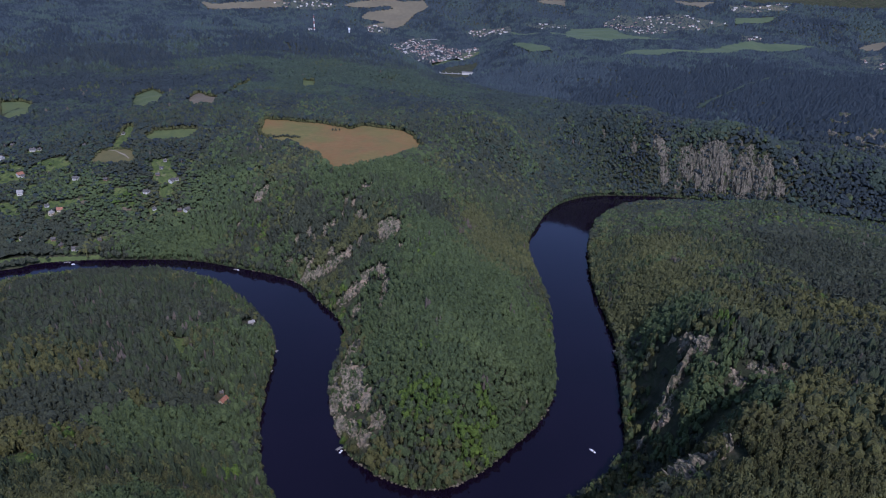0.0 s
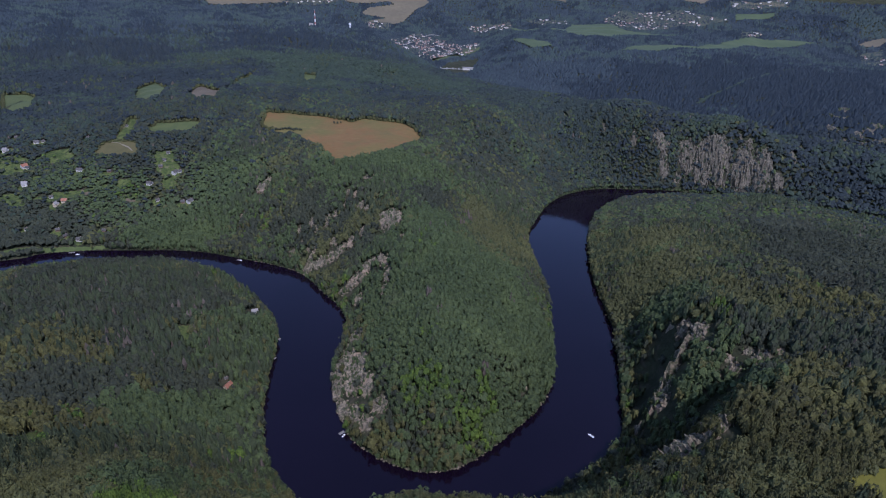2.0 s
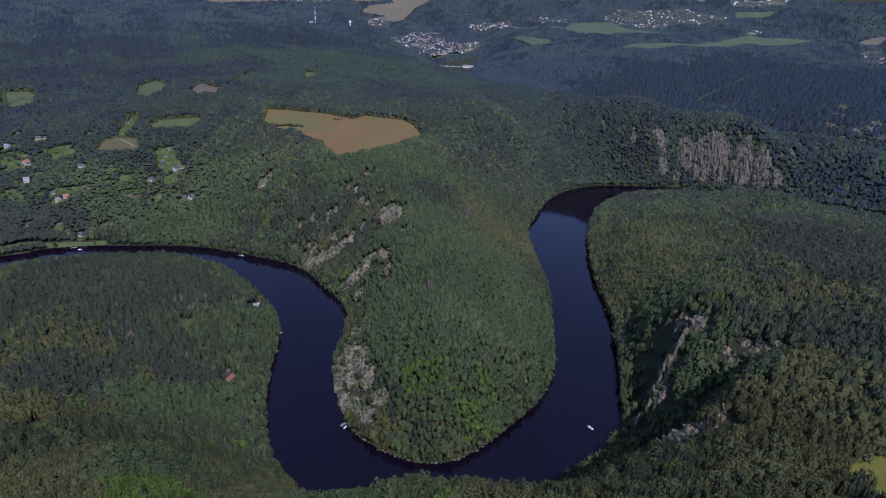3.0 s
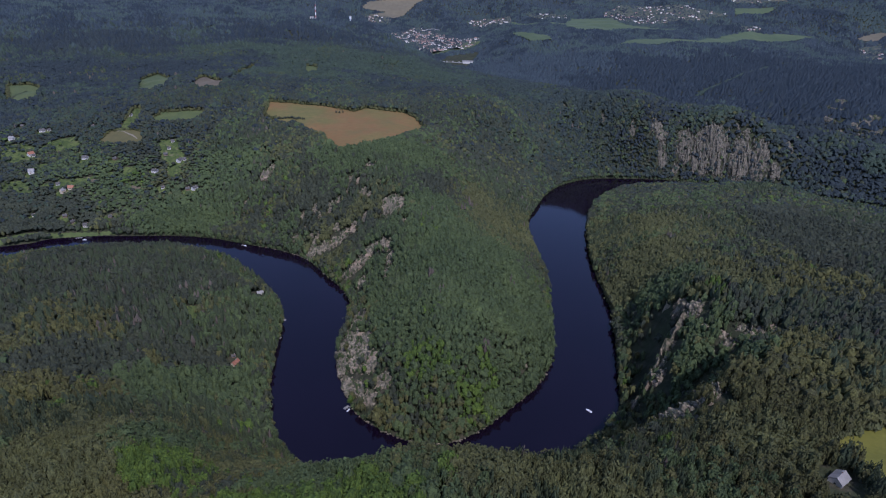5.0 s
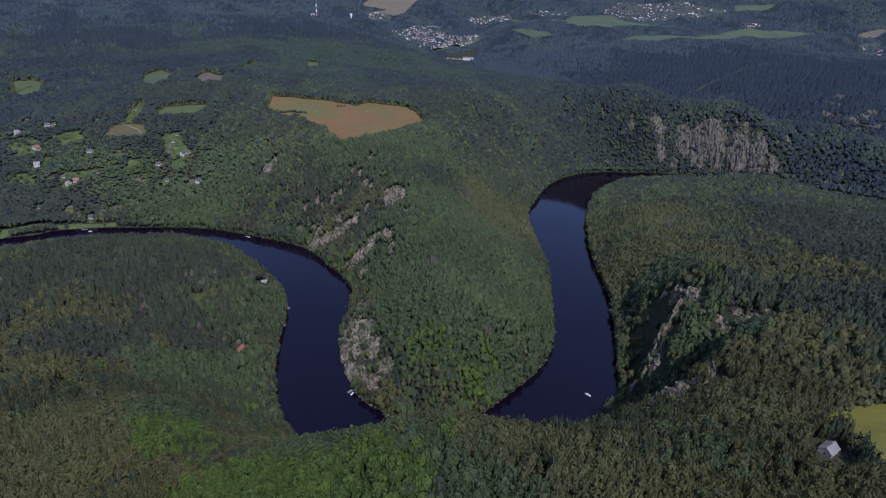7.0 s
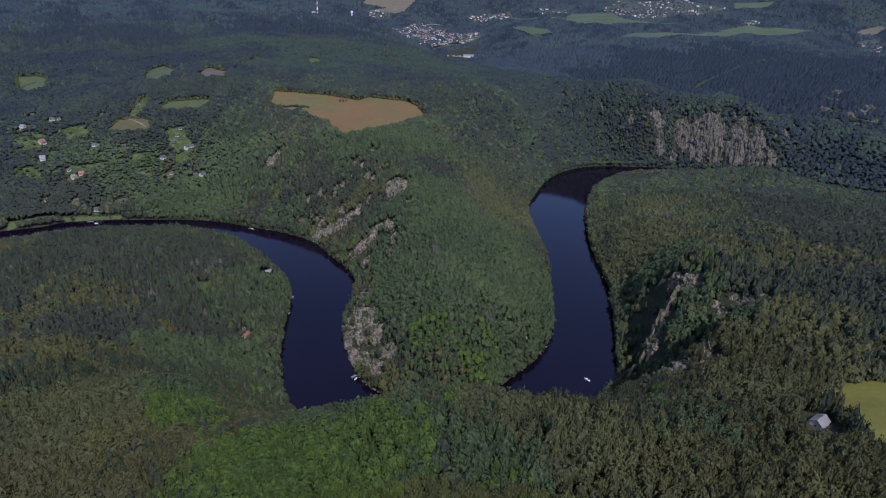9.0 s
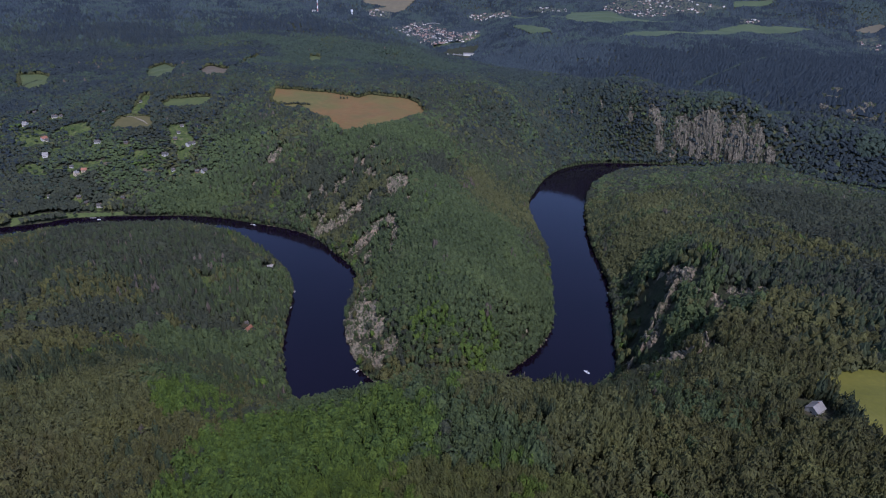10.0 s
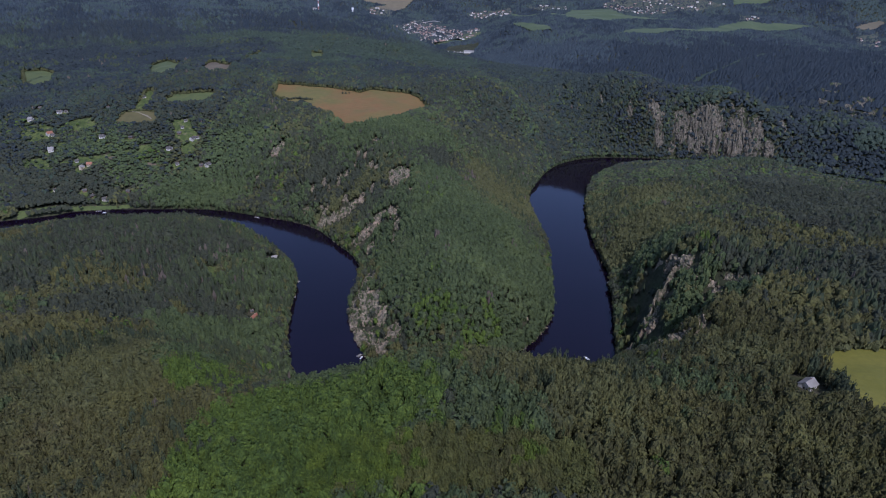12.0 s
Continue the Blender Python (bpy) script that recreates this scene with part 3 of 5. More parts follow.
def planted(name, label, x, y, shapes, material, height, width, sink=0.0, body=0.5, deep=1.0):
    """One mesh of many crowns standing at the given places."""
    z = np.maximum(ground(x, y), 0.2)
    small = 1 - 0.42 * garden_land(x, y)
    rough = tangled(x, y) if deep > 1 else 0 * x
    stays = RNG.uniform(0, 1, len(x)) > 0.10 * rough
    x, y, z, small, rough = x[stays], y[stays], z[stays], small[stays], rough[stays]
    roof = 1 + (0.13 + 0.10 * rough) * rolling(x, y, 30, 61) + 0.10 * rolling(x, y, 85, 62)  # the uneven roof of the woods
    shapes = [(np.c_[v[:, :2], np.where(v[:, 2] < 0, v[:, 2] * deep, v[:, 2])], f) for v, f in shapes]
    pick = RNG.randint(0, len(shapes), len(x))
    verts, tris, base = [], [], 0
    for n, (v, f) in enumerate(shapes):
        k = np.nonzero(pick == n)[0]
        if not len(k):
            continue
        turn, grow = RNG.uniform(0, 6.283, len(k)), np.clip(np.exp(RNG.normal(0, 0.24, len(k))), 0.6, 1.65) * (0.78 + 0.22 * small[k])
        c, s = np.cos(turn)[:, None], np.sin(turn)[:, None]
        w, h = (width * grow * RNG.uniform(0.9, 1.2, len(k)))[:, None], (height * small[k] * roof[k] * (0.72 + 0.28 * grow + rough[k] * RNG.uniform(-0.22, 0.2, len(k))))[:, None]
        px, py = (v[:, 0] * c - v[:, 1] * s) * w / 2 + x[k][:, None], (v[:, 0] * s + v[:, 1] * c) * w / 2 + y[k][:, None]
        pz = z[k][:, None] + h * (1 - body - sink) + v[:, 2][None] * h * body * (1 + 0.25 * rough[k][:, None])
        verts.append(np.stack([px, py, pz], -1).reshape(-1, 3))
        tris.append((f[None] + (np.arange(len(k)) * len(v))[:, None, None]).reshape(-1, 3) + base)
        base += len(k) * len(v)
    ob = new(name, mesh_of(name, np.vstack(verts), np.vstack(tris), material))
    return tagged(ob, label, "forest", kind="stuff")


def garden_land(x, y):
    """The village land over the river, where trees are low, from 0 to 1."""
    return smooth(2.2 - 1.4 * np.hypot((x + 720) / 240, (y - 985) / 110))


def tangled(x, y):
    """Where old mixed woods have an uneven roof with gaps, from 0 to 1."""
    west = smooth(1.9 - 1.2 * np.hypot((x + 400) / 260, (y - 470) / 260))
    east = smooth(1.9 - 1.2 * np.hypot((x - 380) / 210, (y - 330) / 300))
    near = smooth(1.9 - 1.2 * np.hypot((x - 175) / 130, (y - 150) / 80))
    return np.maximum(np.maximum(west, east), near)


def conifer_share(x, y):
    """Where conifers stand among the broadleaved trees, from 0 to 1."""
    share = smooth(0.5 + 0.9 * rolling(x, y, 240, 21) + 0.3 * rolling(x, y, 60, 22) - 0.35)
    share = share * (1 - 0.85 * smooth(1.6 - np.hypot((x - 20) / 150, (y - 560) / 260)))
    share = np.maximum(share * (1 - 0.9 * smooth(1.6 - np.hypot((x - 262) / 50, (y - 450) / 70))), 0.55 * smooth(1.5 - np.hypot((x + 430) / 170, (y - 560) / 130)))
    return np.maximum(share, 1.4 * smooth(1.5 - np.hypot((x - 260) / 9, (y - 222) / 24)))


def stand_of(x, y):
    """The kind of broadleaved stand at each place."""
    kinds = np.array(["green", "bright", "olive", "dark", "umber"])
    score = np.stack([0.10 + 0.45 * rolling(x, y, 170, 40 + n) + 0.25 * rolling(x, y, 45, 50 + n) for n in range(5)])
    score[1] -= 0.4 + 0.6 * smooth((y - 700) / 500)
    score[2] -= 0.25 * smooth((y - 550) / 200)
    score[4] -= 0.6 * smooth((y - 550) / 200)
    score[3] += 0.45 * smooth((y - 760) / 800)
    for kind, cx, cy, r in STANDS:
        score[list(kinds).index(kind)] += 1.15 * smooth(1.5 - np.hypot(x - cx, y - cy) / r)
    score += RNG.uniform(0, 0.85, score.shape)
    return kinds[np.argmax(score, 0)]


def upland_of(x, y):
    """The kind of stand on the uplands and the far hills."""
    kinds = np.array(["middle", "light", "dark"])
    score = np.stack([0.12 + 0.35 * rolling(x, y * 0.6, 330, 70 + n) + 0.3 * rolling(x, y * 0.7, 110, 74 + n) + RNG.uniform(0, 0.45, len(x)) for n in range(3)])
    for kind, cx, cy, rx, ry in UPLAND_STANDS:
        score[list(kinds).index(kind)] += 0.8 * smooth(1.5 - np.hypot((x - cx) / rx, (y - cy) / ry))
    return kinds[np.argmax(score, 0)]


# The first three dark stands paint cloud shade onto the far right slopes.
UPLAND_STANDS = (
    ("dark", 1500, 2300, 600, 500), ("dark", 1250, 1700, 300, 250), ("dark", 900, 2300, 400, 300), ("middle", 400, 2600, 300, 250), ("light", -250, 1750, 260, 160), ("light", -420, 1500, 160, 90), ("dark", -900, 1500, 260, 120),
    ("dark", -560, 1560, 60, 120), ("dark", -1100, 1900, 320, 120), ("light", -700, 1900, 260, 90), ("dark", -620, 2500, 260, 180), ("middle", -300, 2250, 220, 150), ("light", -480, 1800, 120, 60),
)
NEAR_BOX = (-70, 70, 92, 122)  # the stretch of plan whose trees are things of their own


def woods():
    rng = np.random.RandomState(4)
    fine = [tuft_crown(rng, 26, 0.27, 0.85) for _ in range(10)] + [tuft_crown(rng, 25, 0.27, 0.83, 0.5) for _ in range(10)]
    middle = [tuft_crown(rng, 5, 0.44, 0.88, 0.2 * (n % 3), 5) for n in range(24)]
    coarse = [(v, f[np.arange(len(f)) % 4 < 3]) for v, f in (dome(rng, 4, 0.32, 0.4 * (n % 2)) for n in range(20))]
    dots = [(roughened(np.array([(1, 0, -0.4), (0, 1, -0.4), (-1, 0, -0.4), (0, -1, -0.4), (0, 0, 1)], float), rng, 0.3), np.array([(0, 1, 4), (1, 2, 4), (2, 3, 4), (3, 0, 4)])) for _ in range(10)]
    pines_fine, pines = [tuft_crown(rng, 20, 0.32, 0.78, 0.6) for _ in range(6)], [dome(rng, 5, 0.3, 1.0) for _ in range(8)]
    words = {"umber": "brownish green", "green": "green", "bright": "bright yellowish green", "olive": "olive and brownish green", "dark": "dark green"}
    for low, high, step, leaves, needles, tall, wide in (
        (0, 450, 4.3, fine, pines_fine, 14.0, 6.3),
        (450, 1050, 4.7, middle, pines, 13.5, 7.0),
        (1050, 1480, 4.8, coarse, pines, 12.0, 7.6),
        (1480, 2000, 7.0, coarse, pines, 12.5, 11.0),
    ):
        x, y = sown(step, low, high, 2400)
        if 0 < low < 1400:  # slopes carry more trees than their plan shows
            more = sown(step * 1.15, low, high, 2400)
            more = [v[(more[1] > 700) & (np.abs(more[0] - 450) < 700)] for v in more]
            steep = np.hypot(ground(more[0] + 4, more[1]) - ground(more[0] - 4, more[1]), ground(more[0], more[1] + 4) - ground(more[0], more[1] - 4)) / 8
            x, y = np.r_[x, more[0][steep > 0.75]], np.r_[y, more[1][steep > 0.75]]
        if low == 0:
            apart = (x > NEAR_BOX[0]) & (x < NEAR_BOX[1]) & (y > NEAR_BOX[2]) & (y < NEAR_BOX[3])
            single_trees(x[apart], y[apart])
            behind = y < 76
            under = behind & (np.abs(x) < 72) & (y > -112)
            for mine, shapes in ((under, fine), (behind & ~under, middle)):
                planted("broadleaf_forest", "olive green broadleaved woods on the plateau below the lookout", x[mine], y[mine], shapes, GREENS["olive"], tall, wide, 0.03, 0.36, 1.2)
            x, y = x[~apart & ~behind], y[~apart & ~behind]
        conifer = RNG.uniform(0, 1, len(x)) < conifer_share(x, y) * np.where((y > 1050) | (x < -470) & (y > 830), 0.25, 0.7)
        gone = conifer & (RNG.uniform(0, 1, len(x)) < 0.02 + 0.10 * (rolling(x, y, 120, 31) > 0.6) + 0.4 * (np.hypot((x + 357) / 22, (y - 485) / 34) < 1) + 0.4 * (np.hypot((x + 312) / 26, (y - 592) / 20) < 1))
        kinds = np.where(conifer, "none", stand_of(x, y))
        body, deep = (0.38, 1.3) if high < 500 else (0.33, 1.5) if high < 1500 else (0.38, 2.0)
        # Haze-tinted leaf colours take over from the plain greens with distance.
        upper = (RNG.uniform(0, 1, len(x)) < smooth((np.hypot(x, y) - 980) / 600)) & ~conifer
        for kind in GREENS:
            mine = (kinds == kind) & ~upper
            if mine.any():
                planted("broadleaf_forest", words[kind] + " broadleaved woods covering the valley slopes", x[mine], y[mine], leaves, GREENS[kind], tall, wide, 0.03, body, deep)
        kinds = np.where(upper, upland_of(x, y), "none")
        for kind in HAZY_UPLAND:
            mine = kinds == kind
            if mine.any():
                planted("upland_forest", kind + " green mixed woods on the plateau above the river, haze-tinted", x[mine], y[mine], leaves, HAZY_UPLAND[kind], tall, wide, 0.03, body, deep)
        planted("conifer_forest", "dark green conifers among the broadleaved woods", x[conifer & ~gone], y[conifer & ~gone], needles, NEEDLE, tall * 1.12, wide * 0.9, 0.02, 0.42, 1.2)
        planted("dead_conifers", "grey-brown dead spruces standing in the woods", x[gone], y[gone], needles, DEAD, tall * 1.2, wide * 0.6, 0.0)
    for cx, cy, w, d, count in ((40, 868, 9, 16, 16), (22, 815, 7, 14, 12), (-15, 592, 4, 6, 5), (51, 487, 5, 6, 7), (-3, 560, 4, 5, 4), (92, 640, 4, 8, 4), (-230, 300, 6, 6, 5), (345, 760, 8, 14, 6)):
        x, y = cx + RNG.normal(0, w / 2, count), cy + RNG.normal(0, d / 2, count)
        planted("dead_conifers", "grey-brown dead spruces in a small group on the slope", x, y, pines, DEAD, 17, 4.5, 0.0)
    x = np.r_[np.linspace(-352, -296, 14), np.linspace(-240, -226, 3), np.linspace(-205, -190, 4)]
    y = np.r_[np.linspace(1124, 1127, 14), np.linspace(1170, 1172, 3), np.linspace(1204, 1202, 4)] + RNG.uniform(-3, 3, 21)
    planted("hedge", "dark bushes in a row across the dry field", x, y, middle, GREENS["dark"], 6, 6, 0.05)
    on_rock = np.array(SHRUBS)
    on_rock = on_rock[shore_gap(on_rock[:, 0], on_rock[:, 1]) > 2]
    planted("shrubs", "low green shrubs growing on the bare rocks", on_rock[:, 0], on_rock[:, 1], middle, GREENS["green"], 6.0, 2.9, 0.0, 0.4, 1.5)
    fringe = []
    for ring in EDGES:
        for (x0, y0), (x1, y1) in zip(ring, np.roll(ring, -1, 0)):
            n = int(math.hypot(x1 - x0, y1 - y0) / 2.4) + 1 if (y0 + y1) / 2 >= np.mean(ring, 0)[1] else 0
            fringe.append(np.c_[np.linspace(x0, x1, n), np.linspace(y0, y1, n)])
    fringe = np.vstack(fringe)
    for line, kind in ((SHORE_A[8:-8], "green"), (SHORE_B[8:-8], "olive")):
        at = np.cumsum(np.r_[0, np.hypot(*np.diff(line, axis=0).T)])
        u = np.arange(0, at[-1], 2.6)
        x, y = np.interp(u, at, line[:, 0]) + RNG.uniform(-1.6, 1.6, len(u)), np.interp(u, at, line[:, 1]) + RNG.uniform(-1.6, 1.6, len(u))
        gap = shore_gap(x, y)
        bare = (np.hypot((x + 105) / 25, (y - 520) / 90) < 1) | (x < -500) & (y > 740) & (kind == "green")
        mine = (gap > -0.3) & ~bare & (RNG.uniform(0, 1, len(x)) < 0.85)
        planted("bushes", kind + " bushes and low trees hanging over the water", x[mine], y[mine], middle, GREENS[kind], 7.0, 5.0, 0.12, 0.5, 1.1)
    fringe = fringe[RNG.uniform(0, 1, len(fringe)) < 0.8]
    fringe = fringe + RNG.uniform(-2.4, 2.4, fringe.shape)
    fringe = fringe[shore_gap(fringe[:, 0], fringe[:, 1]) > 3]
    planted("bushes", "green bushes along the edges of the meadows", fringe[:, 0], fringe[:, 1], middle, GREENS["olive"], 9.0, 6.0, 0.15, 0.5)
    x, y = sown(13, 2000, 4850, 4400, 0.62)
    # Painted haze blue sets in with distance, sooner behind the ridge on the right.
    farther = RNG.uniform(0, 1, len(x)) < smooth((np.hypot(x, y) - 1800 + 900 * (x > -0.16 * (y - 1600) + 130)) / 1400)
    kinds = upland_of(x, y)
    for kind in HAZY_UPLAND:
        for mine, leaf, words in (((kinds == kind) & ~farther, HAZY_UPLAND[kind], " green woods on the nearer distant hills, haze-tinted"), ((kinds == kind) & farther, HAZY_FAR[kind], " bluish green woods on the distant hills, haze painted in")):
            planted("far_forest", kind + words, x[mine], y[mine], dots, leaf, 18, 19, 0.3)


def single_trees(x, y):
    """The nearest trees, each with trunk, limbs and a crown of clumps."""
    rng = np.random.RandomState(8)
    z = ground(x, y)
    kinds = np.where(stand_of(x, y) == "bright", "bright", "olive")
    made = {}
    for n in range(len(x)):
        key = (str(kinds[n]), rng.randint(0, 5))
        spot = pose(x[n], y[n], z[n], 0, 0, rng.uniform(0, 360)) 
        if key in made:
            tree = copy_thing(made[key], spot)
        else:
            tree = made[key] = tree_thing(key[0], rng)
            tree.matrix_basis = spot
        tree.scale = (rng.uniform(0.85, 1.15),) * 2 + (rng.uniform(0.8, 1.15),)
        words = "yellowish green broadleaved tree in the dense near woods" if key[0] == "bright" else "olive green broadleaved tree in the dense near woods"
        tagged(tree, words, "tree", "trees on the near ridge")


def tree_thing(kind, rng):
    root = new("tree")
    bm = bmesh.new()
    rings = [(0, 0.28), (3, 0.22), (7, 0.16), (11, 0.08)]
    sway = [(rng.uniform(-0.25, 0.25), rng.uniform(-0.25, 0.25)) for _ in rings]
    loops = [[bm.verts.new((sx + r * math.cos(a * 1.0472), sy + r * math.sin(a * 1.0472), h)) for a in range(6)] for (h, r), (sx, sy) in zip(rings, sway)]
    for a, b in zip(loops[:-1], loops[1:]):
        for k in range(6):
            bm.faces.new((a[k], a[(k + 1) % 6], b[(k + 1) % 6], b[k]))
    for k in range(5):
        a, h = k * 1.3 + rng.uniform(-0.3, 0.3), rng.uniform(5.5, 9)
        tip = Vector((1.9 * math.cos(a), 1.9 * math.sin(a), h + 2.2))
        side = Vector((-math.sin(a), math.cos(a), 0)) * 0.07
        foot = Vector((0, 0, h))
        corners = [bm.verts.new(foot + side), bm.verts.new(foot - side), bm.verts.new(foot + Vector((0, 0, 0.16))), bm.verts.new(tip)]
        for i, j in ((0, 1), (1, 2), (2, 0)):
            bm.faces.new((corners[i], corners[j], corners[3]))
    part("trunk", bm, BARK, root, "grey-brown trunk with limbs")
    big, f1 = clump_crown(rng, 9, 1, 0.6, 0.40)
    small, f2 = tuft_crown(rng, 110, 0.19, 0.6)
    v = np.vstack([big, small]) * np.array([2.9, 2.9, 4.9]) + (0, 0, 8.9)
    crown = new("crown", mesh_of("crown", v, np.vstack([f1, f2 + len(big)]), CROWNS[kind]))
    crown.parent = root
    return root
# ---------------------------------------------------------------- rock
SHRUBS = []  # places of low bushes on the rocks


def crag(east, north, half_width, half_depth, turn, lift, step, columns, label, seed, share=0.12, drop=5.0, front=13.0, rock=ROCK, fine=1.0):
    """A rock face on a slope: blocky columns that stand out of the ground and sink into it at the rim."""
    rng = np.random.RandomState(seed)
    a = radians(turn)
    u, v = np.meshgrid(np.arange(-half_width, half_width + step, step), np.arange(-half_depth, half_depth + step, step * fine))
    rows, cols = u.shape
    u2, v2 = u + rng.uniform(-0.3, 0.3, u.shape) * step, v + rng.uniform(-0.3, 0.3, u.shape) * step * fine
    x, y = east + u2 * math.cos(a) - v2 * math.sin(a), north + u2 * math.sin(a) + v2 * math.cos(a)
    seeds = np.c_[rng.uniform(-half_width, half_width, columns), rng.uniform(-half_depth, half_depth, columns)]
    tall = rng.uniform(0.0, 1.0, columns) ** 1.4
    d = (u2[..., None] - seeds[:, 0]) ** 2 + (0.45 * (v2[..., None] - seeds[:, 1])) ** 2
    near = np.argsort(d, -1)[..., :2]
    first = np.take_along_axis(d, near, -1)
    seam = np.clip((np.sqrt(first[..., 1]) - np.sqrt(first[..., 0])) / (1.2 * step), 0, 1)
    rim = np.hypot(u / half_width, v / half_depth) + 0.26 * rolling(x, y, half_width * 0.7, seed + 3) + 0.2 * rolling(x, y, 7, seed + 4)
    body = smooth((1.0 - rim) / 0.35)
    high = lift * (0.25 + 0.75 * tall[near[..., 0]]) * (0.55 + 0.45 * seam) + rng.normal(0, 0.06 * lift, u.shape)
    out = high * body - drop * (1 - body)
    slope_x, slope_y = (ground(x + 3, y) - ground(x - 3, y)) / 6, (ground(x, y + 3) - ground(x, y - 3)) / 6
    long = np.sqrt(1 + slope_x**2 + slope_y**2)
    spot = np.stack([x - slope_x / long * out, y - slope_y / long * out, ground(x, y) + out / long], -1)
    ob = new("rock_outcrop", mesh_of("rock_outcrop", spot.reshape(-1, 3), grid_faces(rows, cols), rock))
    ROCKY.append((east, north, half_width * 0.9, half_depth * 0.9, a, share, front))
    for _ in range(int(half_width * half_depth * 0.06)):
        r, b = math.sqrt(rng.uniform()), rng.uniform(0, 6.283)
        p, q = half_width * r * math.cos(b), half_depth * r * math.sin(b)
        SHRUBS.append((east + p * math.cos(a) - q * math.sin(a), north + p * math.sin(a) + q * math.cos(a)))
    return tagged(ob, label, "rock", "rock outcrops")


FAR_WALL = "tall pale grey rock cliff above the river bend"
for n, (x, y, w, d, turn) in enumerate(((485, 1304, 22, 10, 5), (498, 1283, 12, 15, 5), (550, 1298, 20, 24, 0), (586, 1284, 22, 28, -3), (620, 1272, 22, 24, -6), (670, 1261, 24, 25, -8), (712, 1254, 18, 24, -11), (742, 1238, 14, 10, -14))):
    crag(x, y, w * 1.3, d * 1.15, turn, 8.5, 1.5, int(w * d / 6), FAR_WALL, 100 + n, 0.16, 3.0, 6.0, GREY_ROCK, 0.6)
for n, (x, y, w, d) in enumerate(((361, 1346, 8, 12), (424, 1303, 7, 11), (280, 1408, 6, 8), (785, 1290, 10, 21), (826, 1331, 6, 6), (857, 1277, 7, 6), (905, 1263, 6, 6), (808, 1265, 5, 5), (660, 1296, 6, 6), (682, 1288, 7, 6), (531, 1272, 10, 7))):
    crag(x, y, w * 1.2, d * 1.2, 0, 6, 1.5, 16, "grey crag standing out of the wooded slope", 130 + n, 0.12, 4.0, 12.0, GREY_ROCK, 0.7)
for n, (x, y, w, d) in enumerate(((1184, 1772, 22, 24), (1146, 1718, 12, 34), (1096, 1654, 12, 30), (1070, 1622, 12, 16), (1096, 1591, 12, 12), (1140, 1612, 14, 26), (1180, 1622, 24, 18), (1218, 1654, 22, 22), (1138, 1570, 22, 10), (1190, 1580, 26, 12))):
    crag(x, y, w, d, 20, 7, 2.4, 24, "scattered grey rocks on a far wooded slope", 240 + n, 0.3, 4.0, 14.0, GREY_ROCK)
SHORE_ROCK = "pinkish grey bare rock slope beside the river"
for n, (x, y, w, d, turn) in enumerate(((-106, 600, 9, 20, -14), (-108, 572, 9, 24, 4), (-110, 540, 13, 28, 8), (-92, 535, 11, 24, 0), (-112, 508, 8, 22, 5), (-94, 505, 12, 20, 0), (-76, 494, 10, 16, 10), (-100, 472, 7, 14, 20), (-86, 462, 7, 14, 20), (-60, 462, 9, 12, 20), (-72, 446, 8, 10, 30))):
    crag(x, y, w * 1.3, d * 1.2, turn, 5, 1.3, 44, SHORE_ROCK, 150 + n, 0.06, 4.0)
SPUR_ROCK = "pale rocky rib running down the wooded spur"
for n, (x, y, w, d, turn) in enumerate((
    (-84, 802, 20, 22, 0), (-211, 783, 8, 12, -20), (-209, 797, 5, 9, -20), (-194, 781, 8, 8, -30), (-181, 782, 9, 8, -30), (-169, 785, 8, 8, -30), (-157, 788, 8, 8, -30), (-143, 791, 6, 9, -10), (-174, 808, 8, 7, -40),
    (-141, 711, 9, 7, -20), (-129, 714, 11, 9, -20), (-119, 719, 11, 10, -20), (-113, 725, 9, 9, -20), (-104, 728, 8, 8, -20), (-91, 724, 7, 8, -10), (-81, 713, 6, 10, 0), (-76, 684, 5, 12, 0), (-79, 661, 4, 9, 0), (-115, 679, 6, 8, 0),
)):
    crag(x, y, w * 1.35, d * 1.3, turn, 6.5, 1.2, 30, SPUR_ROCK, 160 + n, 0.03, 3.5, 18.0)
for n, (x, y, w, d) in enumerate((
    (-219, 856, 5, 8), (-208, 844, 4, 6), (-192, 850, 5, 9), (-179, 856, 6, 5), (-163, 866, 4, 7), (-163, 892, 5, 7), (-138, 854, 6, 8), (-126, 845, 4, 5), (-133, 915, 10, 6), (-238, 850, 4, 7),
    (-229, 832, 4, 7), (-244, 817, 6, 6), (-218, 813, 6, 5), (-205, 810, 5, 5), (-128, 799, 5, 9), (-60, 748, 5, 4), (-109, 865, 5, 4), (-349, 893, 4, 14), (-326, 947, 11, 12), (-318, 958, 9, 8), (-150, 880, 4, 7),
)):
    crag(x, y, w * 1.3, d * 1.25, 0, 5.5, 1.1, 12, "small pale rock among trees on the wooded spur", 260 + n, 0.03, 3.0, 15.0)
CRAG_ROCK = "jagged grey crag with sheer shaded wall over the river"
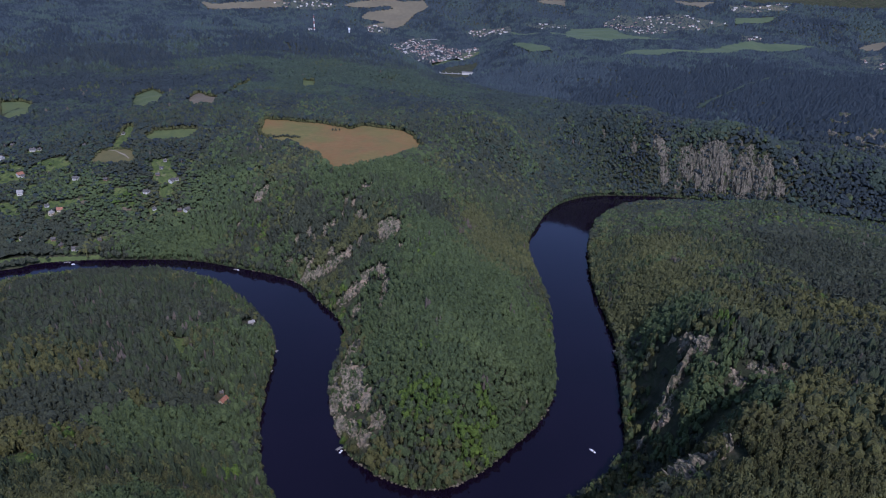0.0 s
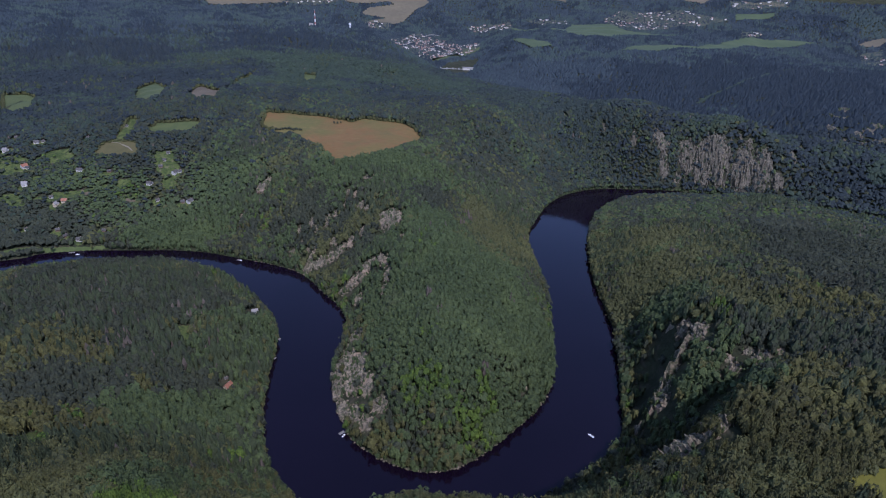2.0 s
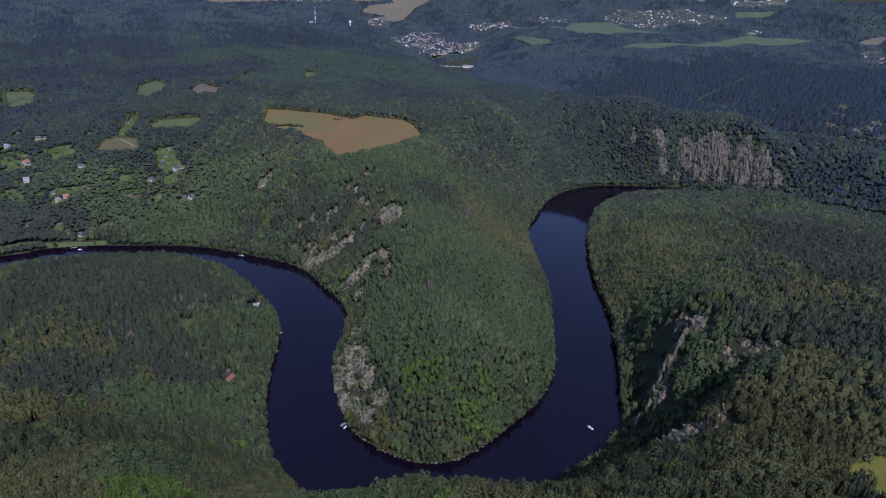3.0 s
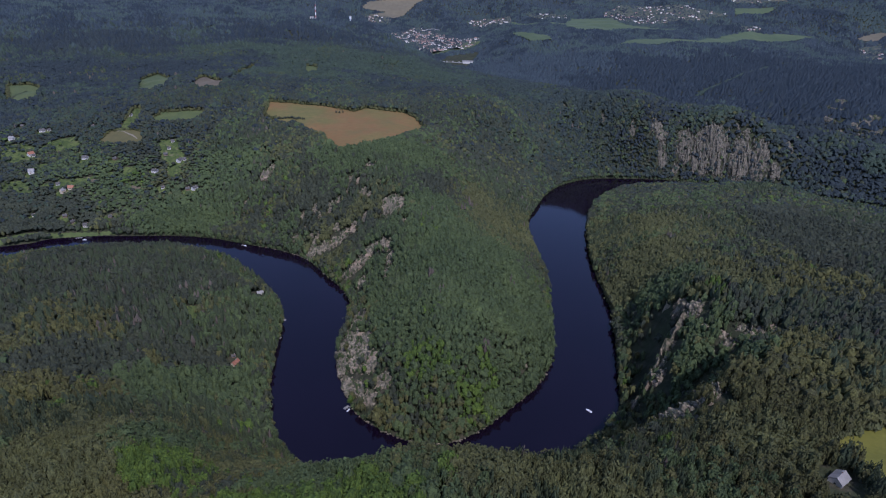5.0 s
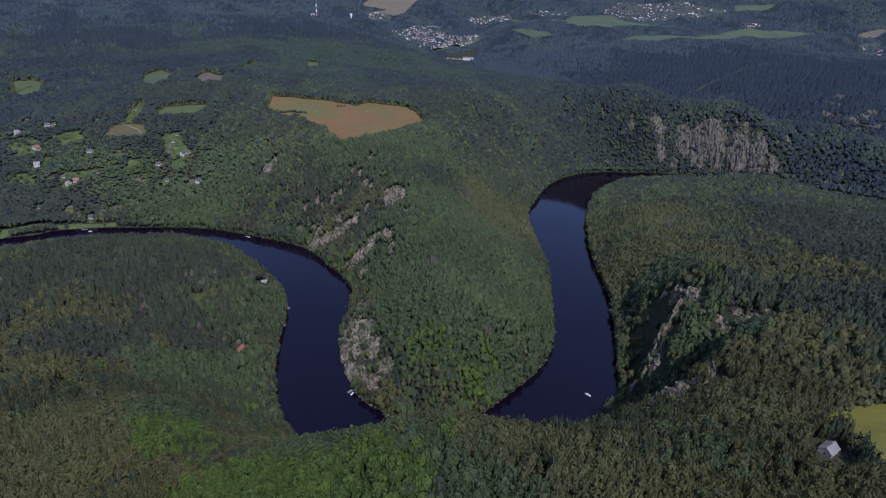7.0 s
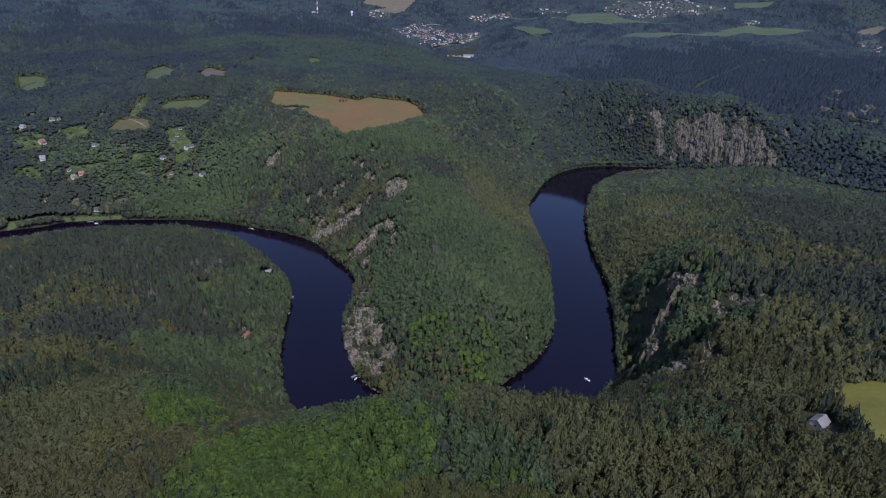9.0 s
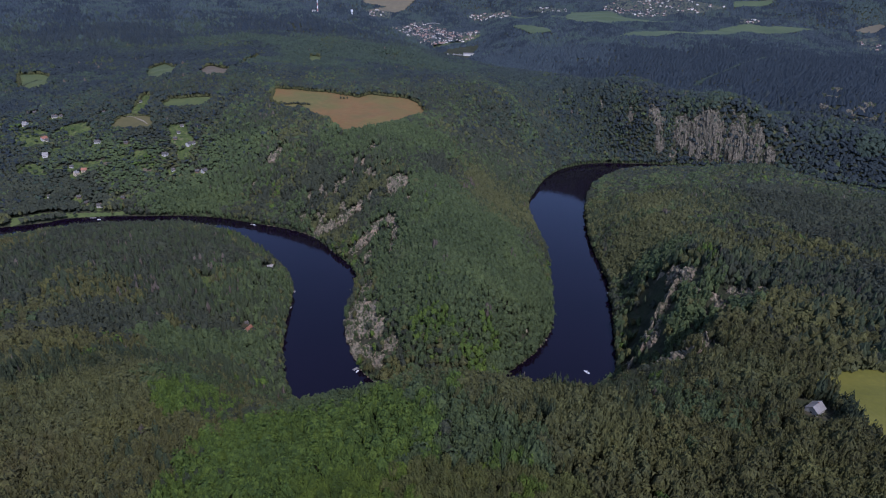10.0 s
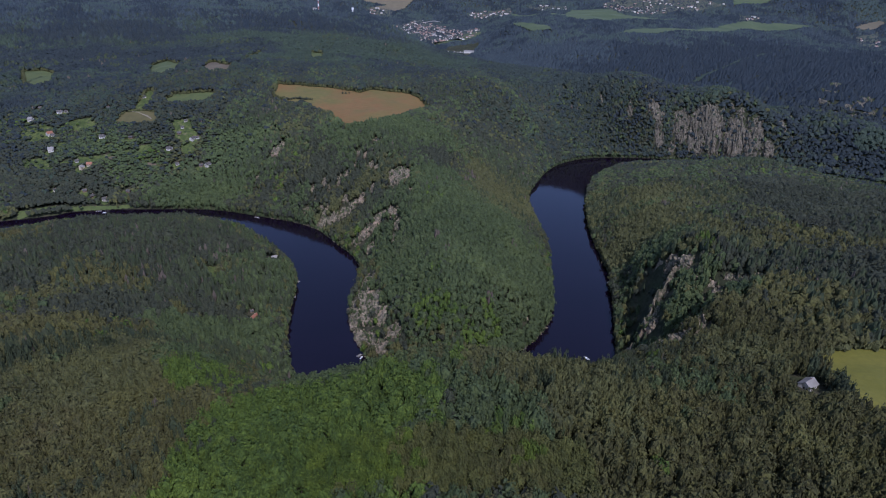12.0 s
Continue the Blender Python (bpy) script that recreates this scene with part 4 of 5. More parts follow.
for n, (x, y, w, d, turn) in enumerate((
    (276, 507, 9, 13, -20), (232, 456, 6, 10, -45), (218, 331, 9, 10, -30), (210, 324, 8, 10, -30), (197, 326, 8, 12, -30), (189, 320, 9, 12, -30), (180, 314, 11, 12, -30),
    (316, 456, 13, 8, 20), (293, 455, 10, 7, 0), (212, 452, 6, 8, 0), (250, 487, 6, 9, -40), (262, 505, 7, 8, -30), (238, 470, 5, 8, -40), (270, 530, 7, 10, 0), (262, 372, 7, 6, -30), (288, 410, 6, 5, 0),
)):
    crag(x, y, w, d, turn, 11 if y < 335 else 8, 1.1, 30, CRAG_ROCK, 190 + n, 0.08, 5.0, 24.0 if y < 335 else 18.0)
for n, (x, y, w, d) in enumerate(((275, 477, 8, 5), (289, 464, 7, 5), (332, 456, 6, 5), (308, 466, 7, 5), (370, 609, 7, 4), (345, 597, 5, 4), (276, 452, 5, 5))):
    crag(x, y, w, d, 15, 5, 1.1, 14, "low pale rock among the trees above the cliff", 290 + n, 0.15, 3.5, 10.0)


def rock_wall(line, tops, foot, seed, label):
    """A sheer wall along a line in plan, facing the left of it, with a ledge that runs back into the hill."""
    rng = np.random.RandomState(seed)
    pts = spline([(*p, t) for p, t in zip(line, tops)], 9)
    pts = pts + np.c_[rng.uniform(-2.5, 2.5, (len(pts), 2)), rng.uniform(-9, 4, len(pts))]
    along = np.gradient(pts[:, :2], axis=0)
    along = along / np.linalg.norm(along, axis=1)[:, None]
    left = np.c_[-along[:, 1], along[:, 0]]
    levels = np.linspace(0, 1, 16)
    verts = []
    rib = rng.uniform(-1, 1, len(pts)) * 2.2 + 1.6 * np.sin(np.arange(len(pts)) * 0.9)
    for h in levels:
        out = rib * (0.5 + 0.5 * (1 - h)) + rng.uniform(-0.8, 0.8, len(pts)) + 3.5 * (1 - h)
        z = foot + (pts[:, 2] + rng.uniform(-1.5, 1.5, len(pts)) * (h == 1) - foot) * h
        verts.append(np.c_[pts[:, :2] + left * out[:, None], z])
    for back, drop in ((0.8, 2), (2.5, 8), (6, 22)):
        verts.append(np.c_[pts[:, :2] - left * back + rng.uniform(-1, 1, (len(pts), 2)), pts[:, 2] - drop + rng.uniform(-1, 1, len(pts))])
    verts = np.array(verts)
    ob = new("rock_outcrop", mesh_of("rock_outcrop", verts.reshape(-1, 3), grid_faces(len(verts), len(pts)), ROCK))
    for x, y, _ in pts[::6]:
        ROCKY.append((x - 8, y + 6, 9, 9, 0.0, 0.1, 0.0))
    return tagged(ob, label, "rock", "rock outcrops")


rock_wall([(208, 446), (226, 464), (246, 485), (265, 508), (271, 530), (264, 556)], [20, 50, 82, 100, 99, 84], 6, 301, "sheer dark rock wall above the river woods")
for x, y, w, d, turn in ((240, 528, 15, 40, 0.0), (226, 492, 12, 24, -0.6), (262, 413, 14, 24, -0.9), (232, 388, 14, 24, -0.9), (205, 368, 12, 18, -0.9)):
    ROCKY.append((x, y, w, d, turn, 0.12, 0.0))
crag(100, 508, 3.5, 3, 0, 3, 0.8, 8, "single pale boulder among the trees", 220, 0.0)


def shore_stones():
    """Pale boulders along the foot of the spur."""
    rng = np.random.RandomState(77)
    v, f = ico(1)
    line = SHORE_A[50:170]
    verts, tris = [], []
    for n in range(420):
        k = rng.randint(0, len(line) - 1)
        p = line[k] + (line[k + 1] - line[k]) * rng.uniform()
        s = rng.uniform(0.3, 1.0) * (1.7 if rng.uniform() < 0.15 else 1)
        verts.append(roughened(v, rng, 0.3) * np.array([s * 1.3, s * 1.3, s]) + (p[0] + rng.uniform(-1.2, 1.2), p[1] + rng.uniform(-1.2, 1.2), 0.1))
        tris.append(f + len(v) * n)
    ob = new("shore_stones", mesh_of("shore_stones", np.vstack(verts), np.vstack(tris), ROCK))
    tagged(ob, "pale boulders along the foot of the wooded spur", "stones", kind="stuff")


shore_stones()
# ---------------------------------------------------------------- meadows and fields
def meadow(name, ring, material, label, step=4.0, clear=True, lift=0.5, flat=None, share=0.0, reach=0.0):
    """A field that lies on the ground inside a ring. reach: how far it goes on to the south, below the sight over the trees."""
    ring = np.array(ring, float)
    rings = [ring - (0, reach * k / 2) for k in range(3 if reach else 1)]
    (x0, y0), (x1, y1) = rings[-1].min(0) - step, ring.max(0) + step
    x, y = np.meshgrid(np.arange(x0, x1, step), np.arange(y0, y1, step))
    rows, cols = x.shape
    faces = grid_faces(rows, cols)
    mid = np.stack([x, y], -1).reshape(-1, 2)[faces].mean(1)
    held = np.zeros(len(faces), bool)
    for r in rings:
        held |= inside(r, mid[:, 0], mid[:, 1])
        if clear:
            CLEAR.append((r, share))
    faces = faces[held]
    used, back = np.unique(faces, return_inverse=True)
    x, y = x.ravel()[used], y.ravel()[used]
    z = ground(x, y)
    z = z + (lift if step < 10 else 6.0) if flat is None else 0 * z + flat
    ob = new(name, mesh_of(name, np.stack([x, y, z], -1), back.reshape(faces.shape), material, True))
    if clear and 2.9 < step < 10 and name == "meadow":
        EDGES.append(ring)
    return tagged(ob, label, "field", kind="structure")


meadow("meadow", [(-389, 1210), (-385, 1157), (-382, 1135), (-352, 1118), (-294, 1100), (-270, 1075), (-244, 1055), (-221, 1021), (-203, 986), (-173, 984), (-136, 1008), (-98, 1043), (-69, 1079), (-50, 1101), (-68, 1147), (-97, 1176), (-124, 1186), (-186, 1207), (-205, 1182), (-258, 1210), (-301, 1213), (-350, 1217)], STUBBLE, "dry reddish brown field on the wooded plateau", 4, reach=16)
meadow("meadow", [(-787, 1448), (-788, 1544), (-729, 1461), (-675, 1398), (-658, 1312), (-673, 1280), (-710, 1291)], GRASS, "green meadow in the woods", 4, reach=10)
meadow("meadow", [(-599, 1338), (-610, 1408), (-547, 1330), (-523, 1335), (-520, 1274), (-554, 1264), (-587, 1289)], FALLOW, "greyish brown bare clearing in the woods", 4, reach=10)
meadow("meadow", [(-527, 1347), (-550, 1485), (-556, 1611), (-563, 1702), (-534, 1563), (-516, 1407), (-515, 1330)], GRASS, "narrow strip of meadow between woods", 4, reach=10)
meadow("meadow", [(-606, 1124), (-597, 1149), (-511, 1151), (-502, 1136), (-515, 1115), (-592, 1112)], GRASS, "long green meadow between trees", 4, reach=10)
meadow("meadow", [(-651, 1079), (-658, 1106), (-667, 1172), (-646, 1166), (-633, 1132), (-638, 1088)], GARDEN, "sloping green meadow by the village", 3, reach=10)
meadow("meadow", [(-675, 1046), (-673, 1075), (-634, 1080), (-610, 1075), (-589, 1041), (-651, 1037)], DRY, "dry yellowish field crossed by a track", 3, reach=10)
meadow("meadow", [(-1069, 1362), (-1019, 1369), (-977, 1349), (-934, 1259), (-954, 1241), (-998, 1259)], GRASS, "green meadow beyond the village", 4, reach=10)
meadow("meadow", [(-425, 1679), (-384, 1672), (-370, 1608), (-394, 1581)], GRASS, "small meadow in the woods", 4, reach=10)
meadow("meadow", [(-859, 1023), (-817, 1032), (-787, 1018), (-767, 976), (-820, 963)], GARDEN, "bright green garden plot in the village", 2.5, share=0.2)
meadow("meadow", [(-790, 916), (-754, 920), (-724, 904), (-728, 888), (-770, 885)], GARDEN, "bright green garden plot in the village", 2.5, share=0.2)
meadow("meadow", [(-704, 929), (-667, 925), (-625, 940), (-624, 918), (-672, 906)], GARDEN, "bright green garden plot in the village", 2.5, share=0.2)
meadow("meadow", [(-558, 1044), (-529, 1050), (-496, 998), (-515, 987), (-546, 1019)], GARDEN, "bright green garden plot in the village", 2.5, share=0.2, reach=10)
meadow("meadow", [(-523, 976), (-505, 987), (-490, 967), (-504, 957)], GARDEN, "bright green garden plot in the village", 2.5, share=0.2)
meadow("meadow", [(-596, 963), (-572, 974), (-569, 952), (-584, 947)], GARDEN, "bright green garden plot in the village", 2.5, share=0.2)
meadow("meadow", [(-774, 1046), (-726, 1057), (-702, 1025), (-737, 1014)], GARDEN, "bright green garden plot in the village", 2.5, share=0.2, reach=10)
meadow("meadow", [(-570, 932), (-549, 940), (-548, 928), (-564, 918)], GARDEN, "bright green garden plot in the village", 2.5, share=0.2)
meadow("meadow", [(-704, 756), (-712, 774), (-694, 784), (-682, 797), (-668, 802), (-640, 808), (-617, 815), (-578, 823), (-543, 832), (-522, 829), (-587, 814), (-647, 797), (-690, 770)], BANK, "bright grassy bank along the river", 2.0)
for x, y, w, d, grass in ((-502, 970, 11, 11, GARDEN), (-532, 1024, 10, 16, GARDEN), (-582, 956, 8, 6, GARDEN), (-629, 926, 7, 4, FALLOW), (-553, 923, 9, 4, FALLOW), (-735, 1042, 12, 8, GARDEN), (-809, 996, 11, 5, GARDEN), (-796, 976, 10, 5, GARDEN), (-727, 892, 12, 5, GARDEN), (-706, 910, 7, 4, GARDEN), (-505, 1008, 7, 6, GARDEN), (-608, 947, 8, 4, GARDEN), (-742, 966, 9, 6, GARDEN), (-840, 1050, 10, 6, GARDEN), (-690, 1000, 8, 5, GARDEN), (-650, 960, 8, 4, GARDEN), (-770, 1020, 8, 5, GARDEN)):
    ring = [(x + w * random.uniform(0.6, 1.3) * math.cos(a), y + d * random.uniform(0.6, 1.3) * math.sin(a)) for a in np.arange(10) * 0.628]
    words = {GARDEN: "green garden plot", FALLOW: "bare brown garden bed"}[grass]
    meadow("meadow", ring, grass, words + " among the village trees", 2.0, share=0.12, reach=6, lift=0.7)
meadow("meadow", [(-316, 561), (-300, 572), (-290, 543), (-295, 529)], GARDEN, "bright green glade in the woods", 2.5)
meadow("meadow", [(-326, 315), (-318, 330), (-291, 308), (-294, 287), (-305, 290)], GARDEN, "green glade in the woods", 2.5)
meadow("far_field", [(370, 4204), (538, 4016), (634, 3430), (686, 3289), (961, 3529), (1317, 3672), (1004, 3706), (988, 3932), (754, 4013), (661, 3680)], GREEN_FIELD, "green crop field beyond the town", 16, reach=25)
meadow("far_field", [(814, 2992), (921, 3137), (1092, 3221), (1268, 3214), (1552, 3540), (1783, 3700), (1866, 3658), (2145, 3675), (1956, 3563), (1718, 3540), (1567, 3416), (1326, 3206), (1006, 3036)], GREEN_FIELD, "long green field along the far plateau", 14, reach=25)
meadow("far_field", [(-802, 4515), (-692, 4601), (-237, 4651), (-199, 4574), (-288, 4486), (-321, 4389), (-405, 4228), (-605, 4268), (-456, 4341), (-660, 4377), (-629, 4449), (-435, 4527), (-479, 4563)], TAN, "broad ripe grain field on the far hills", 14, reach=20)
meadow("far_field", [(597, 4651), (801, 4628), (784, 4510), (693, 4587)], TAN, "ripe grain field high on the far hills", 16, reach=20)
meadow("far_field", [(1541, 4508), (1809, 4428), (1682, 4336), (1604, 4393)], TAN, "ripe field on the far hills", 16, reach=20)
meadow("far_field", [(1938, 4313), (2101, 4253), (2210, 4162), (2063, 4246)], TAN, "narrow ripe field by the far village", 14, reach=20)
meadow("far_field", [(-107, 2983), (-4, 3219), (133, 3316), (151, 3397), (90, 3440), (-34, 3209), (-106, 3101)], GRASS, "green river meadow beside the town", 12, reach=30)
meadow("far_field", [(313, 3307), (381, 3240), (474, 3152), (494, 3087), (395, 3085)], GREEN_FIELD, "small green field on the far slope", 12, reach=25)
meadow("far_field", [(-1742, 4297), (-1236, 4455), (-1218, 4380), (-1689, 4252)], TAN, "ripe grain field on the far upland", 16, reach=25)
meadow("far_field", [(1836, 4114), (2108, 4118), (1961, 4055), (1810, 4042)], GREEN_FIELD, "green field on the far plateau", 14, reach=25)
meadow("far_field", [(2353, 3603), (2474, 3651), (2541, 3642), (2450, 3575)], TAN, "dry field on the far plateau edge", 14, reach=25)
meadow("meadow", [(262, 268), (306, 283), (345, 288), (420, 290), (420, 150), (300, 160), (270, 194), (264, 205), (271, 230), (270, 245), (256, 253)], HAY, "mown yellowish green field beside the cottage", 3)
meadow("track", [(-666, 1079), (-643, 1074), (-617, 1060), (-601, 1044), (-603, 1043), (-617, 1055), (-644, 1073), (-664, 1075)], TRACK, "pale farm track across the dry field", 1.0, False, 0.8)
meadow("far_field", [(-400, 3820), (-239, 4076), (-45, 3824), (156, 3524), (103, 3296), (-34, 3205), (-102, 3021), (-179, 3109), (-236, 2737)], TOWN_GROUND, "gardens and streets between the far houses", 14, share=0.5)
meadow("far_field", [(63, 4252), (376, 4300), (388, 4176), (121, 4143)], TOWN_GROUND, "gardens and streets between the far houses", 14, share=0.5)
meadow("far_field", [(-646, 4281), (-446, 4245), (-431, 4107), (-564, 4107)], TOWN_GROUND, "gardens and streets between the far houses", 14, share=0.5)
meadow("far_field", [(1114, 4255), (1526, 4239), (1766, 4012), (1446, 3912), (1155, 3754), (1002, 3768), (965, 4073)], TOWN_GROUND, "gardens and streets between the far houses", 14, share=0.5)
meadow("far_field", [(1866, 4317), (2242, 4237), (2180, 4167), (1865, 4201)], TOWN_GROUND, "gardens and streets between the far houses", 14, share=0.5)
meadow("far_field", [(-1303, 4404), (-1009, 4528), (-840, 4499), (-982, 4392), (-1214, 4365)], TOWN_GROUND, "gardens and streets between the far houses", 14, share=0.5)
meadow("far_field", [(490, 4290), (744, 4178), (716, 3999), (521, 4194)], TOWN_GROUND, "gardens and streets between the far houses", 14, share=0.5)
meadow("far_field", [(1762, 3812), (1873, 3793), (1845, 3722), (1709, 3670)], TOWN_GROUND, "gardens and streets between the far houses", 14, share=0.5)
meadow("far_field", [(2310, 3484), (2436, 3491), (2251, 3157), (2059, 3035)], TOWN_GROUND, "gardens and streets between the far houses", 14, share=0.5)
meadow("clearing", [(888, 2128), (1069, 2266), (1322, 2532), (1474, 2624), (1483, 2609), (1334, 2518), (1081, 2253), (898, 2113)], HAZY_UPLAND["light"], "narrow cleared strip through the far woods", 8, lift=3.0)
meadow("water", [(-103, 2572), (-31, 3008), (70, 3129), (145, 3172), (72, 2703)], WATER, "short reach of the river by the town weir", 12, True, 0.0, 3.0)
# ---------------------------------------------------------------- buildings
def box(bm, x0, x1, y0, y1, z0, z1):
    v = [bm.verts.new((x, y, z)) for x in (x0, x1) for y in (y0, y1) for z in (z0, z1)]
    for a in ((0, 1, 3, 2), (4, 6, 7, 5), (0, 4, 5, 1), (2, 3, 7, 6), (0, 2, 6, 4), (1, 5, 7, 3)):
        bm.faces.new([v[k] for k in a])
    return bm


def house_walls(w, d, h, rise):
    """A box with gables at its two ends along x."""
    bm = bmesh.new()
    rows = [[bm.verts.new((x, y, z)) for y, z in ((-d, -2), (d, -2), (d, h), (0, h + rise), (-d, h))] for x in (-w, w)]
    bm.faces.new(rows[0])
    bm.faces.new(rows[1][::-1])
    for k in range(5):
        bm.faces.new((rows[0][k], rows[1][k], rows[1][(k + 1) % 5], rows[0][(k + 1) % 5]))
    return bm


def house_roof(w, d, h, rise, over=0.5, thick=0.25):
    bm = bmesh.new()
    k = rise / d
    outline = ((-d - over, h - over * k), (0, h + rise), (d + over, h - over * k), (d + over, h - over * k + thick), (0, h + rise + thick * 1.4), (-d - over, h - over * k + thick))
    rows = [[bm.verts.new((x, y, z + 0.02)) for y, z in outline] for x in (-w - over, w + over)]
    for r in rows:
        bm.faces.new((r[0], r[1], r[4], r[5]))
        bm.faces.new((r[1], r[2], r[3], r[4]))
    for n in range(6):
        bm.faces.new((rows[0][n], rows[1][n], rows[1][(n + 1) % 6], rows[0][(n + 1) % 6]))
    return bm


def house(name, w, d, h, rise, wall, roof, detail=True):
    """A gabled house, w by d in plan, under a pitched roof."""
    root = new(name)
    w, d = w / 2, d / 2
    part("wall", house_walls(w, d, h, rise), wall, root)
    part("roof", house_roof(w, d, h, rise), roof, root)
    stack = part("chimney", box(bmesh.new(), w * 0.3, w * 0.3 + 0.7, -0.35, 0.35, h + rise * 0.6, h + rise + 1.0), BRICK, root, "brick chimney")
    if detail:
        part("cap", box(bmesh.new(), w * 0.3 - 0.1, w * 0.3 + 0.8, -0.45, 0.45, h + rise + 1.0, h + rise + 1.12), CONCRETE, stack)
        for x in (-w * 0.6, w * 0.1, w * 0.6):
            pane = part("window", box(bmesh.new(), x - 0.5, x + 0.5, -d - 0.06, -d + 0.05, 0.9, 2.2), PANE, root)
            part("sill", box(bmesh.new(), x - 0.6, x + 0.6, -d - 0.16, -d + 0.05, 0.8, 0.9), CONCRETE, pane)
        part("window", box(bmesh.new(), -w - 0.06, -w + 0.05, -0.6, 0.6, 1.0, 2.3), PANE, root)
        part("door", box(bmesh.new(), -w * 0.3 - 0.45, -w * 0.3 + 0.45, -d - 0.07, -d + 0.05, 0, 2.05), DOOR_WOOD, root)
    return root


def level(x, y):
    return float(ground(x, y)[0])


# Houses of the village over the river: east, north, turn, kind.
HOUSE_KINDS = {
    "white": (("house", 9, 8, 4.6, 3.4, WHITE_WALL, PALE_ROOF), "white plastered house with a pale roof in the village"),
    "red": (("house", 9, 7, 3.2, 3.0, OCHRE_WALL, RED_TILES), "ochre house with a red tiled roof in a garden"),
    "redwhite": (("house", 10, 8, 3.6, 3.4, WHITE_WALL, RED_TILES), "white house with a red tiled roof in a garden"),
    "ochre": (("house", 8, 6, 4.6, 3.0, OCHRE_WALL, PALE_ROOF), "tall pale ochre house in a garden"),
    "grey": (("house", 10, 7, 3.4, 2.8, WHITE_WALL, GREY_ROOF), "white house under a grey roof among trees"),
    "cabin": (("cabin", 7, 5, 2.6, 2.2, WOOD_WALL, GREY_ROOF), "small brown wooden cabin with a grey roof"),
    "pale": (("cabin", 6, 5, 2.6, 1.8, WHITE_WALL, GREY_ROOF), "small white cabin with a pale roof"),
}
VILLAGE = (
    (-807, 1077, 10, "grey"), (-797, 1081, 40, "pale"), (-783, 996, 60, "redwhite"), (-775, 993, 20, "pale"), (-751, 944, 20, "white"), (-686, 913, 10, "pale"), (-669, 896, 70, "ochre"),
    (-658, 904, 10, "red"), (-536, 963, 0, "grey"), (-510, 931, 30, "pale"), (-454, 934, 60, "grey"), (-466, 933, 10, "cabin"), (-531, 1020, 20, "pale"), (-502, 993, 70, "grey"), (-494, 997, 20, "pale"),
    (-531, 1003, 10, "cabin"), (-533, 1042, 30, "pale"), (-656, 1135, 10, "pale"), (-714, 1094, 0, "pale"), (-862, 1100, 10, "cabin"), (-672, 983, 0, "grey"), (-616, 981, 0, "cabin"),
    (-689, 841, 30, "pale"), (-624, 837, 60, "cabin"), (-599, 834, 10, "grey"), (-570, 858, 0, "cabin"), (-847, 1043, 0, "white"), (-640, 846, 15, "cabin"),
)
made = {}
for x, y, turn, kind in VILLAGE:
    spec, words = HOUSE_KINDS[kind]
    spot = pose(x, y, level(x, y), 0, 0, turn)
    if kind in made:
        home = copy_thing(made[kind], spot)
    else:
        home = made[kind] = house(*spec)
        home.matrix_basis = spot
    tagged(home, words, "house", "village houses")
    plot = [(x + random.uniform(6, 13) * math.cos(a), y - 4 + random.uniform(5, 11) * math.sin(a)) for a in np.arange(9) * 0.698]
    meadow("meadow", plot, GARDEN, "bright green garden round a village house", 2.0, share=0.3)
    CLEAR.append(([(x - 7, y - 16), (x + 7, y - 16), (x + 7, y + 6), (x - 7, y + 6)], 0.06))

# Lone huts.
for x, y, turn, size, wall, roof, words in (
    (-249, 640, 25, (8, 6, 3.6, 2.0), WHITE_WALL, PALE_ROOF, "white river house with a pale roof among trees"),
    (-232, 491, 70, (9, 7, 3.2, 3.0), OCHRE_WALL, RED_TILES, "small house with an orange tiled roof in a clearing"),
    (-238, 503, 10, (4, 3, 2.2, 1.2), WOOD_WALL, GREY_ROOF, "little wooden shed beside the orange-roofed house"),
    (248, 226, 35, (10.5, 8, 3.2, 3.0), WHITE_WALL, PALE_ROOF, "white-walled cottage with a grey roof beside a mown field"),
):
    home = house("hut", *size, wall, roof)
    home.matrix_basis = pose(x, y, level(x, y), 0, 0, turn)
    tagged(home, words, "house")
    r = max(size[:2]) * (1.15 if y > 600 else 0.85)
    if y < 300:
        CLEAR.append(([(226, 198), (252, 203), (262, 222), (258, 236), (240, 236), (230, 222)], 0.0))
    CLEAR.append(([(x - r, y - r * 2.3), (x + r, y - r * 2.3), (x + r, y + r), (x - r, y + r)], 0.0))


def town(ring, count, seed, kinds, words, group):
    """Houses scattered in loose rows inside a ring."""
    rng = np.random.RandomState(seed)
    ring = np.array(ring, float)
    first = {}
    low, high = ring.min(0), ring.max(0)
    spots = []
    while len(spots) < count:
        p = rng.uniform(low, high)
        if inside(ring, p[:1], p[1:])[0] and all((p[0] - q[0]) ** 2 + (p[1] - q[1]) ** 2 > 17**2 for q in spots):
            spots.append(p)
    heights = ground(np.array(spots)[:, 0], np.array(spots)[:, 1])
    for (x, y), z in zip(spots, heights):
        kind = kinds[rng.randint(len(kinds))]
        spot = pose(x, y, max(z, 0), 0, 0, rng.choice([0, 15, 90, 105]) + rng.uniform(-8, 8))
        if kind in first:
            home = copy_thing(first[kind], spot)
        else:
            name, w, d, h, rise, wall, roof = kind
            home = first[kind] = house(name, w, d, h, rise, wall, roof, False)
            home.matrix_basis = spot
        roofing = "red tiled" if kind[6] is TOWN_TILES else "grey" if kind[6] is GREY_ROOF else "pale flat"
        tagged(home, words % roofing, "house", group)


